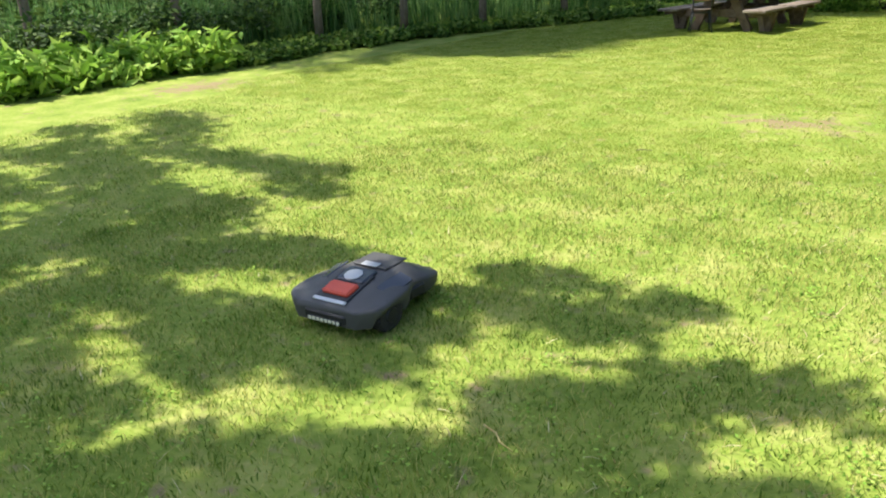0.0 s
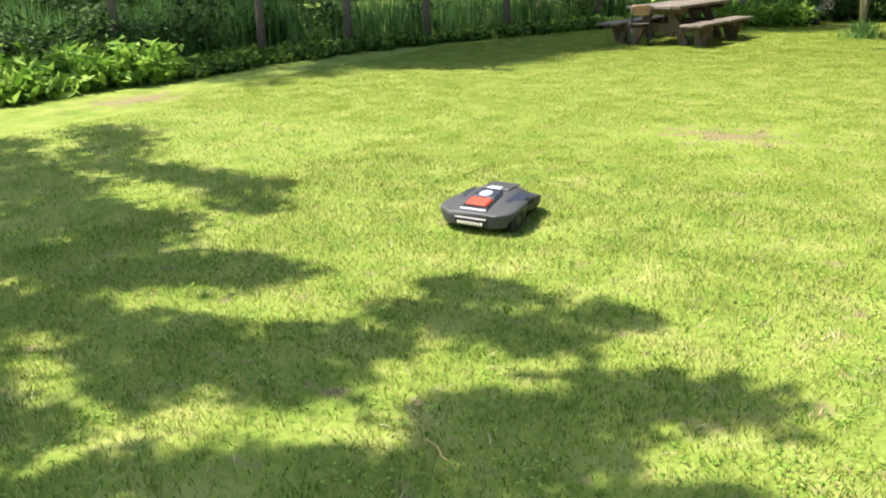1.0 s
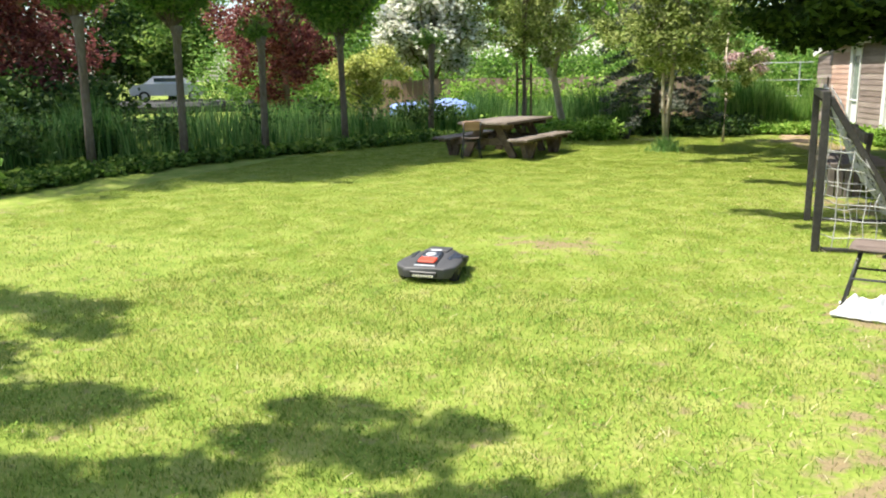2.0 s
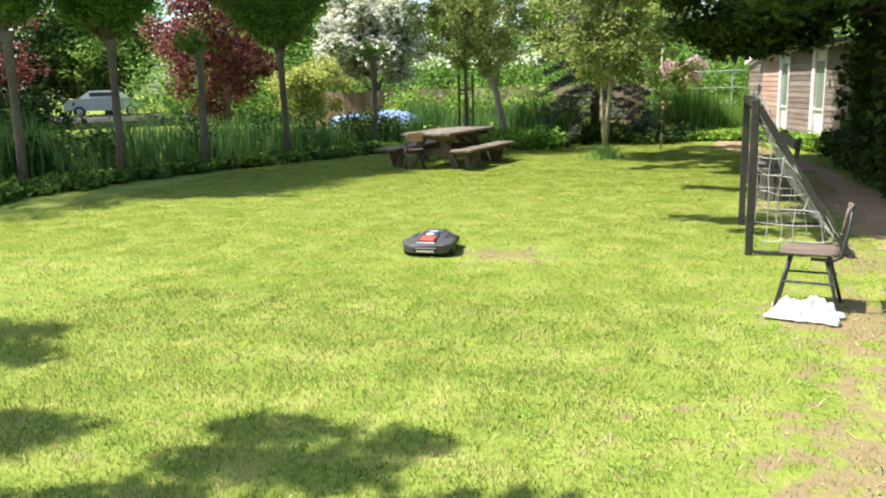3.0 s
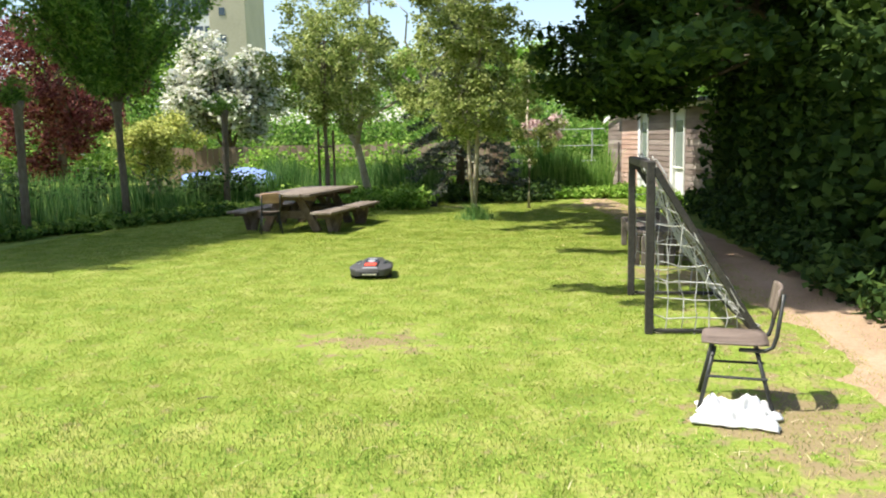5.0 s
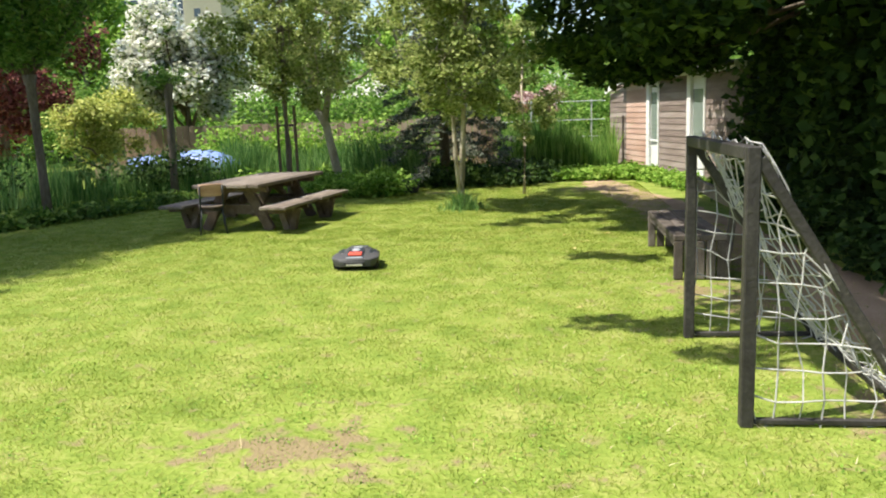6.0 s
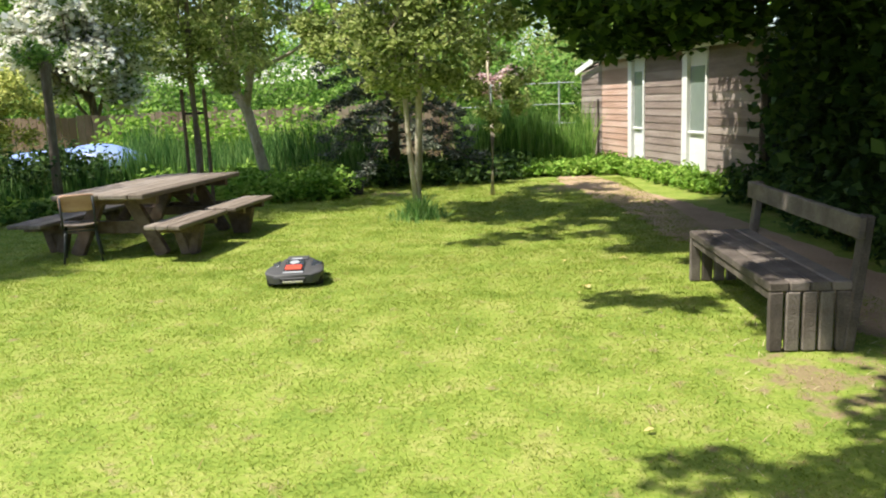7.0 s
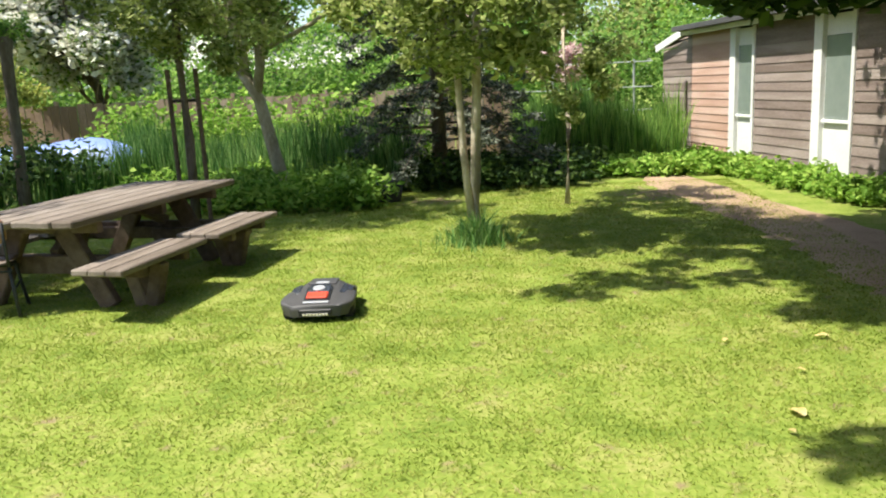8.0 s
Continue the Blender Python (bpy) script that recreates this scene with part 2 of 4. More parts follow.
def box(bm, c, s, rz=0.0, bevel=0.006, m=None):
    """A box at c of size s with small bevelled edges, added to bm."""
    mat = Matrix.Translation(c) @ Matrix.Rotation(radians(rz), 4, "Z") @ Matrix.Diagonal((*s, 1))
    if m is not None:
        mat = m @ mat
    r = bmesh.ops.create_cube(bm, size=1.0, matrix=mat)
    if bevel:
        edges = list({e for v in r["verts"] for e in v.link_edges})
        bmesh.ops.bevel(bm, geom=edges, offset=bevel, segments=1, affect="EDGES")
    return bm


def solid(c, s, rz=0.0, bevel=0.006, m=None):
    return box(bmesh.new(), c, s, rz, bevel, m)


def beam(a, b, w, h, bevel=0.006):
    """A square beam from a to b, w across and h deep."""
    a, b = Vector(a), Vector(b)
    m = Matrix.Translation((a + b) / 2) @ (b - a).to_track_quat("Y", "Z").to_matrix().to_4x4()
    return solid((0, 0, 0), (w, (b - a).length, h), 0, bevel, m)


def tube(bm, pts, radii, sides=8, cap=True):
    """A tapered round limb through pts, added to bm."""
    rings = []
    pts = [Vector(p) for p in pts]
    for i, p in enumerate(pts):
        d = pts[min(i + 1, len(pts) - 1)] - pts[max(i - 1, 0)]
        q = d.to_track_quat("Z", "Y")
        r = radii[i] if isinstance(radii, (list, tuple)) else radii
        rings.append([bm.verts.new(p + q @ Vector((r * math.cos(6.28318 * k / sides), r * math.sin(6.28318 * k / sides), 0))) for k in range(sides)])
    for a, b in zip(rings, rings[1:]):
        for k in range(sides):
            bm.faces.new((a[k], a[(k + 1) % sides], b[(k + 1) % sides], b[k]))
    if cap:
        bm.faces.new(rings[0][::-1])
        bm.faces.new(rings[-1])
    return bm


def leaf_cloud(name, centres, radii, count, size, mat, rng, flat=0.5, slim=0.55, droop=0.0):
    """Many small folded leaves round the clump centres. flat: how level they lie; slim: width to length."""
    centres, radii = np.asarray(centres, float), np.asarray(radii, float)
    if radii.ndim == 1:
        radii = np.repeat(radii[:, None], 3, 1)
    w = radii.prod(1) ** (2 / 3)
    idx = rng.choice(len(centres), count, p=w / w.sum())
    d = rng.normal(size=(count, 3))
    d /= np.linalg.norm(d, axis=1)[:, None]
    pos = centres[idx] + d * radii[idx] * (rng.random(count) ** 0.45)[:, None] * rng.uniform(0.75, 1.2, count)[:, None]
    u = rng.normal(size=(count, 3))
    u[:, 2] = u[:, 2] * (1 - flat) - droop
    u /= np.linalg.norm(u, axis=1)[:, None]
    v = np.cross(u, rng.normal(size=(count, 3)) * np.array([1 - flat, 1 - flat, 1.0]) + np.array([0, 0, flat]))
    v /= np.linalg.norm(v, axis=1)[:, None] + 1e-9
    nrm = np.cross(u, v)
    s = (size * rng.uniform(0.6, 1.35, count))[:, None]
    a, b = pos - u * s * 0.5, pos + u * s * 0.5
    lift = nrm * s * 0.12
    c1, c2 = pos + v * s * 0.5 * slim + lift, pos - v * s * 0.5 * slim + lift
    verts = np.stack([a, c1, b, c2], 1).reshape(-1, 3)
    f = np.arange(count)[:, None] * 4
    tris = np.concatenate([f + np.array([0, 1, 2]), f + np.array([0, 2, 3])])
    return mesh_np(name, verts, tris, mat)


def blades(name, base, height, width, lean, mat, rng, plain=False):
    """Upright blades, each of two tapering pieces (plain: one), at the base points."""
    n = len(base)
    ang = rng.uniform(0, 6.28318, n)
    side = np.stack([np.cos(ang), np.sin(ang), np.zeros(n)], 1)
    tip = rng.normal(size=(n, 3)) * lean
    tip[:, 2] = 1
    h = (height * rng.uniform(0.55, 1.25, n))[:, None]
    w = (width * rng.uniform(0.7, 1.3, n))[:, None]
    if plain:
        v = np.stack([base - side * w / 2, base + side * w / 2, base + tip * h], 1).reshape(-1, 3)
        return mesh_np(name, v, np.arange(3 * n).reshape(-1, 3), mat)
    mid = base + tip * h * np.array([0.4, 0.4, 0.6])
    top = base + tip * h * np.array([1, 1, 0.95])
    v = np.stack([base - side * w / 2, base + side * w / 2, mid + side * w * 0.4, mid - side * w * 0.4, top], 1).reshape(-1, 3)
    f = np.arange(n)[:, None] * 5
    tris = np.concatenate([f + np.array([0, 1, 2]), f + np.array([0, 2, 3]), f + np.array([3, 2, 4])])
    return mesh_np(name, v, tris, mat)


# ---- ground ----
def hump(x, y):
    """The gentle unevenness of the lawn."""
    return 0.015 * (noise.noise((x * 0.25, y * 0.25, 3.0)))


def ground():
    xs = np.unique(np.concatenate([np.linspace(-900, -60, 8), np.linspace(-60, -25, 9), np.linspace(-24, -6.5, 71), np.linspace(-6.25, 6, 50), np.linspace(8, 60, 14), np.linspace(100, 900, 6)]))
    ys = np.unique(np.concatenate([np.linspace(-600, -20, 7), np.linspace(-15, 34, 99), np.linspace(36, 80, 12), np.linspace(120, 1500, 9)]))
    v, f = [], []
    for y in ys:
        for x in xs:
            z = hump(x, y) if -13 < x < 6 and -15 < y < 34 else 0.0
            bank = -13.6 + 0.33 * min(14.0, max(0.0, y - 10))
            if bank - 5.5 < x < bank and -16 < y < 26:
                z = -0.75
            v.append((x, y, z))
    w = len(xs)
    for j in range(len(ys) - 1):
        for i in range(w - 1):
            f.append((j * w + i, j * w + i + 1, (j + 1) * w + i + 1, (j + 1) * w + i))
    g = new("ground", mesh_np("ground", v, f, M_LAWN, True))
    tagged(g, "sunlit mown lawn with worn brown patches", "lawn", kind="structure")


ground()
wat = new("water", finish(box(bmesh.new(), (-14.5, 5.0, -0.14), (17, 41, 0.04), 0, 0), "water", M_WATER))
tagged(wat, "still ditch water reflecting the sky", "water", kind="structure")


def strip(name, mid, half, mat, z, label, category, rng):
    """A flat path along the points mid with ragged edges."""
    v, f = [], []
    pts = []
    for (a, b), (ha, hb) in zip(zip(mid, mid[1:]), zip(half, half[1:])):
        n = max(2, int((Vector(b) - Vector(a)).length / 0.18))
        for k in range(n):
            t = k / n
            pts.append((a[0] + (b[0] - a[0]) * t, a[1] + (b[1] - a[1]) * t, ha + (hb - ha) * t))
    pts.append((*mid[-1], half[-1]))
    for i, (x, y, h) in enumerate(pts):
        l = h + rng.uniform(-0.08, 0.08) + 0.2 * noise.noise((y * 0.6, 1, 2)) + 0.18 * noise.noise((y * 2.3, 5, 2)) + 0.16 * noise.noise((y * 5.3, 9, 2))
        r = h + rng.uniform(-0.05, 0.05)
        for k in range(7):
            t = k / 6
            px = x - l + (l + r) * t
            v.append((px, y, hump(px, y) + z - (0.02 if k in (0, 6) else 0)))
        if i:
            for k in range(6):
                a = (i - 1) * 7 + k
                f.append((a, a + 1, a + 8, a + 7))
    ob = new(name, mesh_np(name, v, f, mat, True))
    return tagged(ob, label, category, kind="structure")


rng = np.random.default_rng(5)
strip("path", [(2.45, -3), (2.35, 6), (2.2, 10), (1.9, 14), (1.5, 18), (1.3, 20), (0.95, 22), (0.7, 23.6), (0.6, 24.6)],
      [0.9, 0.75, 0.65, 0.7, 0.8, 0.7, 0.6, 0.65, 0.5], M_SOIL, 0.006, "trodden sandy soil path beside the lawn", "path", rng)


def lawn_grass(name, label, zones, plain, seed):
    """Short blades over the lawn, thinner with distance and where it is worn."""
    rng = np.random.default_rng(seed)
    parts = []
    for x0, x1, y0, y1, dens in zones:
        n = int((x1 - x0) * (y1 - y0) * dens)
        parts.append(np.stack([rng.uniform(x0, x1, n), rng.uniform(y0, y1, n), np.zeros(n)], 1))
    p = np.concatenate(parts)
    keep = np.ones(len(p))
    for x, y, rx, ry in WORN:
        d = np.clip(1 - np.hypot((p[:, 0] - x) / rx, (p[:, 1] - y) / ry), 0, 1)
        keep = np.minimum(keep, 1 - 0.78 * np.clip(d * 1.8, 0, 1))
    cell = {}

    def tuft(a, b):
        k = (round(a * 12), round(b * 12))
        if k not in cell:
            cell[k] = (noise.noise((k[0] * 0.19, k[1] * 0.19, 0)) + 0.7 * noise.noise((k[0] * 0.55, k[1] * 0.55, 4)), hump(a, b))
        return cell[k]

    t = np.array([tuft(a, b) for a, b in p[:, :2]])
    ok = rng.random(len(p)) < keep * np.clip(0.85 + 0.5 * t[:, 0], 0.3, 1)
    p, t = p[ok], t[ok]
    p[:, 2] = t[:, 1]
    far = np.clip(p[:, 1] / 14, 0.6, 1.6)
    tall = (0.034 - 0.018 * np.clip((p[:, 1] - 6) / 6, 0, 1)) * np.clip(far, 0.9, 1.15) * np.clip(1 + 0.35 * t[:, 0], 0.6, 1.5)
    g = new(name, blades(name, p, tall, (0.0082 if plain else 0.0062) * far, 1.0 if plain else 0.6, M_TURF if plain else M_BLADE, rng, plain))
    tagged(g, label, "grass", kind="stuff")


lawn_grass("grass", "short uneven mown grass blades", ((-5.0, 2.0, 0.4, 7.0, 4200), (2.0, 2.9, 1.2, 14.0, 420), (-9.0, -5.0, 1.2, 8.0, 1500)), False, 11)
lawn_grass("lawn_turf", "short mown grass further down the lawn", ((-5.0, 2.0, 7.0, 8.0, 4200), (-9.8, 1.9, 8.0, 17.0, 3500), (-9.6, 1.5, 17.0, 24.0, 2400)), True, 12)


# ---- trees ----
def dry_grass():
    """Straw-coloured dead blades lying between the green ones, thickest on the worn side."""
    rng = np.random.default_rng(14)
    n = 15000
    x, y = rng.uniform(-5.5, 1.9, n), 1.2 + 13 * rng.random(n) ** 1.5
    ok = rng.random(n) < np.clip(0.3 + 0.35 * (x + 1.2), 0.12, 1)
    p = np.stack([x, y, np.array([hump(a, b) + 0.006 for a, b in zip(x, y)])], 1)[ok]
    g = new("dry_grass", blades("dry_grass", p, 0.026 * np.ones(len(p)), 0.0055, 1.5, M_STRAW, rng))
    tagged(g, "dry straw-coloured blades among the grass", "grass", kind="stuff")


def clover():
    """Low dark clover and daisy leaves in loose patches."""
    rng = np.random.default_rng(15)
    cs, rs = [], []
    while len(cs) < 1500:
        x, y = rng.uniform(-5.5, 1.6), 1.3 + 9 * rng.random() ** 1.4
        if noise.noise((x * 1.3, y * 1.3, 8)) > -0.15:
            cs.append((x, y, hump(x, y) + 0.018))
            rs.append((0.1, 0.1, 0.012))
    g = new("clover", leaf_cloud("clover", cs, rs, 15000, 0.018, M_LEAFBRIGHT, rng, 0.75, 0.7))
    tagged(g, "low clover and daisy leaves in the lawn", "clover leaves", kind="stuff")


dry_grass()
clover()


def limb_points(a, b, rng, n=5, wob=0.06):
    a, b = Vector(a), Vector(b)
    l = (b - a).length
    return [a.lerp(b, i / (n - 1)) + (Vector(rng.normal(size=3)) * wob * l * (0 < i < n - 1)) for i in range(n)]


def tree(name, label, at, trunk, limbs, crown, count, size, leafmat, barkmat, seed, category="tree", group="", flat=0.4, slim=0.55, droop=0.0, blossom=None, size_by=1.0):
    """trunk: stems of (points, radii); limbs: number grown from the stems' tops into the crown; crown: clumps of (x, y, z, rx, ry, rz)."""
    rng = np.random.default_rng(seed)
    t = thing(name, label, category, group, pose(*at) @ Matrix.Scale(size_by, 4))
    bm = bmesh.new()
    for pts, radii in trunk:
        tube(bm, pts, radii, 9)
    part("trunk", bm, barkmat, t, smooth=True)
    crown = np.asarray(crown, float)
    if limbs:
        bm = bmesh.new()
        starts = [Vector(pts[-1]).lerp(Vector(pts[-2]), k) for pts, _ in trunk for k in (0, 0.3, 0.7)]
        for i in range(limbs):
            c = crown[rng.integers(len(crown))]
            a = starts[i % len(starts)]
            r = trunk[0][1][-1] * rng.uniform(0.4, 0.75)
            tube(bm, limb_points(a, c[:3] + rng.normal(size=3) * c[3:] * 0.4, rng), [r, r * 0.8, r * 0.6, r * 0.4, r * 0.15], 5)
        tagged(part("branchwork", bm, barkmat, t, smooth=True), kind="stuff")
    part("crown", leaf_cloud("crown", crown[:, :3], crown[:, 3:], count, size, leafmat, rng, flat, slim, droop), leafmat, t)
    if blossom:
        part("blossom", leaf_cloud("blossom", crown[:, :3], crown[:, 3:] * 1.14, blossom[1], blossom[2], blossom[0], rng, 0.6, 0.9), blossom[0], t, "white blossom clusters")
    return t


def clumps(rng, centre, spread, n, r, squash=0.8):
    """Clump ellipsoids scattered in an egg round centre."""
    out = []
    while len(out) < n:
        d = rng.uniform(-1, 1, 3)
        if d @ d < 1:
            k = r * rng.uniform(0.6, 1.3)
            out.append((*(np.asarray(centre) + d * spread), k, k, k * squash))
    return out


R = np.random.default_rng(21)
# the two-stemmed young tree and its thin neighbour by the far end of the lawn
tree("young_tree", "young two-stemmed tree with sparse olive-green leaves", (-2.11, 19.4, 0),
     [([(0.02, 0, 0), (0.0, 0.02, 0.8), (0.05, 0, 1.7), (0.1, 0.05, 3.0), (0.2, 0, 5.0)], [0.085, 0.07, 0.062, 0.05, 0.025]),
      ([(-0.06, 0.03, 0.3), (-0.14, 0.05, 1.2), (-0.18, 0.05, 2.2), (-0.5, 0.1, 3.6)], [0.058, 0.05, 0.045, 0.025])], 26,
     clumps(R, (-0.1, 0, 4.35), (1.95, 1.8, 2.75), 140, 0.36), 20000, 0.12, M_LEAFOLIVE, M_PALEBARK, 1, size_by=0.8)
tree("sapling", "thin sapling with light green leaves", (-1.06, 21.9, 0),
     [([(0, 0, 0), (0.03, 0, 1.2), (-0.03, 0, 2.6), (0.05, 0, 3.8)], [0.05, 0.04, 0.03, 0.015])], 9,
     clumps(R, (0, 0, 2.9), (0.95, 0.95, 1.9), 40, 0.26), 4200, 0.11, M_LEAFOLIVE, M_PALEBARK, 2, size_by=0.83)
tree("pale_barked_tree", "leaning pale-barked tree with forked crooked stem", (-5.35, 23.15, 0),
     [([(0.1, 0, 0), (-0.1, 0, 0.9), (-0.3, 0, 1.9), (-0.55, 0, 2.35)], [0.14, 0.12, 0.11, 0.10]),
      ([(-0.35, 0, 1.95), (-0.2, 0.1, 2.8), (0.1, 0.1, 4.0), (0.4, 0.1, 5.8)], [0.1, 0.08, 0.06, 0.03]),
      ([(-0.5, 0, 2.3), (-0.6, -0.1, 3.3), (-0.9, 0, 5.5)], [0.08, 0.06, 0.03]),
      ([(-0.1, 0, 2.8), (0.8, 0, 3.2), (1.9, 0, 3.9)], [0.05, 0.04, 0.015])], 16,
     clumps(R, (-0.3, 0, 5.0), (1.8, 1.6, 2.1), 70, 0.36), 9500, 0.12, M_LEAFOLIVE, M_PALEBARK, 3, size_by=0.82)
st = tree("staked_tree", "slim young tree tied between wooden stakes", (-5.85, 21.0, 0),
          [([(0, 0, 0), (0.03, 0, 1.4), (0, 0, 2.8), (0.1, 0, 5.2)], [0.09, 0.08, 0.07, 0.03])], 20,
          clumps(R, (0.1, 0, 4.7), (1.9, 1.7, 2.3), 100, 0.36), 13000, 0.12, M_LEAFOLIVE, M_BARK, 4, size_by=0.78)
for dx in (-0.24, 0.23):
    part("stake", tube(bmesh.new(), [(dx, 0.05, 0), (dx, 0.05, 2.55)], [0.04, 0.04]), M_WOOD, st, "round wooden tree stake")
part("tie", beam((-0.25, 0.1, 2.05), (0.24, 0.1, 2.05), 0.015, 0.05), M_BLACK, st, "dark rubber tree tie")


def spruce():
    rng = np.random.default_rng(31)
    t = thing("spruce", "dark grey-green spruce with drooping layered branches", "tree", m=pose(-3.05, 24.6, 0) @ Matrix.Scale(0.83, 4))
    part("trunk", tube(bmesh.new(), [(0, 0, 0), (0, 0, 3), (0, 0, 8.6)], [0.16, 0.12, 0.02], 9), M_BARK, t, smooth=True)
    bm = bmesh.new()
    cs, rs = [], []
    for i in range(86):
        z = 0.9 + 7.6 * (i / 86) ** 1.1
        reach = 2.35 * (1 - (z - 0.9) / 8.6) ** 0.8 * rng.uniform(0.75, 1.1)
        a = i * 2.4 + rng.uniform(-0.3, 0.3)
        end = Vector((math.cos(a) * reach, math.sin(a) * reach, z - 0.28 * reach + 0.1))
        mid = Vector((math.cos(a) * reach * 0.5, math.sin(a) * reach * 0.5, z + 0.02))
        tube(bm, [(0, 0, z), mid, end], [0.03, 0.02, 0.006], 4)
        for k in np.linspace(0.3, 1.0, 5):
            p = (Vector((0, 0, z)).lerp(mid, k * 2) if k < 0.5 else mid.lerp(end, k * 2 - 1))
            cs.append(p - Vector((0, 0, 0.06)))
            rs.append((0.26, 0.26, 0.12))
    tagged(part("branchwork", bm, M_BARK, t), kind="stuff")
    part("needles", leaf_cloud("needles", cs, rs, 44000, 0.13, M_NEEDLE, rng, 0.5, 0.28, 0.35), M_NEEDLE, t)


spruce()


def big_right_tree():
    """The broad tree over the path; its lower branches hang in front of the shed."""
    rng = np.random.default_rng(41)
    cl = []
    while len(cl) < 130:
        x, y, z = rng.uniform(0.2, 9), rng.uniform(11.5, 24.5), rng.uniform(3.4, 9.5)
        if ((x - 5.0) / 4.9) ** 2 + ((y - 18) / 6.6) ** 2 + ((z - 5.2) / 4.4) ** 2 < 1:
            cl.append((x - 5.0, y - 18.0, z, 0.95, 0.95, 0.65))
    for y in np.linspace(15.0, 21.5, 26):
        x = 0.45 + rng.uniform(-0.45, 1.3) + 0.06 * (y - 18) ** 2
        z = 2.95 + rng.uniform(-0.35, 0.7) + 0.22 * max(0.0, x - 0.5)
        cl.append((x - 5.0, y - 18.0, z, 0.5, 0.55, 0.36))
        cl.append((x - 5.2 + rng.uniform(-0.3, 0.5), y - 18.0, z + 0.9, 0.55, 0.6, 0.45))
    for x, y, z in ((-0.2, 17.8, 2.85), (0.2, 18.4, 2.6), (0.5, 19.4, 2.4), (1.0, 19.8, 2.38), (1.3, 19.2, 2.42), (0.2, 18.9, 3.0), (1.6, 18.6, 2.6), (2.0, 18.0, 2.7), (0.8, 18.6, 2.55), (-0.4, 18.4, 3.4), (2.3, 17.2, 2.8), (0.6, 17.6, 2.75), (1.4, 17.4, 2.7), (1.2, 18.9, 2.4), (1.7, 19.4, 2.42), (2.1, 18.8, 2.5), (1.5, 18.0, 2.5), (2.4, 19.4, 2.6), (0.9, 19.0, 2.75), (1.9, 19.8, 2.9), (1.0, 10.9, 2.75), (1.5, 11.4, 2.85), (2.0, 12.2, 2.9), (2.4, 13.0, 3.0), (1.6, 12.0, 3.4), (2.6, 14.0, 3.3)):
        cl.append((x - 5.0, y - 18.0, z, 0.5, 0.5, 0.28))
    # high branches that shade the bench, the path and the lawn's edge
    for gx, gy in RIGHT_SHADE:
        h = rng.uniform(5.8, 7.0)
        cl.append((gx - SUN_OFF.x * h - 5.0, gy - SUN_OFF.y * h - 18.0, h, 0.42, 0.34, 0.3))
    for gy in np.linspace(11.0, 21.5, 30):
        for k in range(4):
            h = rng.uniform(5.6, 7.5)
            gx = rng.uniform(0.9 if gy > 17.6 else 1.9, 4.4)
            cl.append((gx - SUN_OFF.x * h - 5.0, gy - SUN_OFF.y * h - 18.0, h, 0.55, 0.45, 0.35))
    for gy in np.arange(10.9, 21.6, 0.5):
        for gx in np.arange((1.75 if gy < 17.6 else 1.0 if gy < 19.6 else 1.9) + 0.35 * noise.noise((gy, 0, 5)), 4.7, 0.55):
            h = rng.uniform(5.6, 7.0)
            cl.append((gx - SUN_OFF.x * h - 5.0, gy - SUN_OFF.y * h - 18.0, h, 0.5, 0.42, 0.35))
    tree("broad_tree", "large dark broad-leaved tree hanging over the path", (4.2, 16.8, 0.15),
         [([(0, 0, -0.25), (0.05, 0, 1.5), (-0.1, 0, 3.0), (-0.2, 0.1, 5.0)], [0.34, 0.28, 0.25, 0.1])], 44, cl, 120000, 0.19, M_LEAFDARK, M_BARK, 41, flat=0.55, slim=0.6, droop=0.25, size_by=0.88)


RIGHT_SHADE = [(1.35, 15.6), (1.3, 14.3), (1.3, 12.6), (1.0, 12.0), (0.5, 20.6), (-0.3, 19.5), (0.3, 18.9), (1.3, 17.0), (0.9, 19.1),(-1.3, 18.5), (-0.9, 19.0), (-0.5, 18.8), (0.1, 20.0), (0.6, 19.9), (1.2, 20.3), (0.6, 17.7), (1.0, 18.3), (0.1, 15.4), (0.6, 15.2), (0.0, 11.9), (0.5, 11.7), (0.9, 10.9)]
big_right_tree()


def shade_tree():
    """The tree beside the lawn whose branches throw the broken shade across the grass."""
    rng = np.random.default_rng(51)
    cl = []
    for gx, gy in SHADE:
        h = rng.uniform(5.2, 6.8)
        r = rng.uniform(0.21, 0.37) * (1 + 0.12 * max(0.0, -gx - 2))
        cl.append((gx - SUN_OFF.x * h + 8.4, gy - SUN_OFF.y * h + 0.2, h, r * 1.15, r * 0.8, 0.28))
    tree("shade_tree", "leafy tree beside the lawn with spreading branches", (-8.4, -0.2, 0),
         [([(0, 0, 0), (0.1, 0, 1.5), (0, 0.1, 3.2), (0.1, 0.2, 5.0)], [0.26, 0.22, 0.2, 0.05])], 26, cl, 17500, 0.13, M_LEAF, M_BARK, 51, flat=0.6)


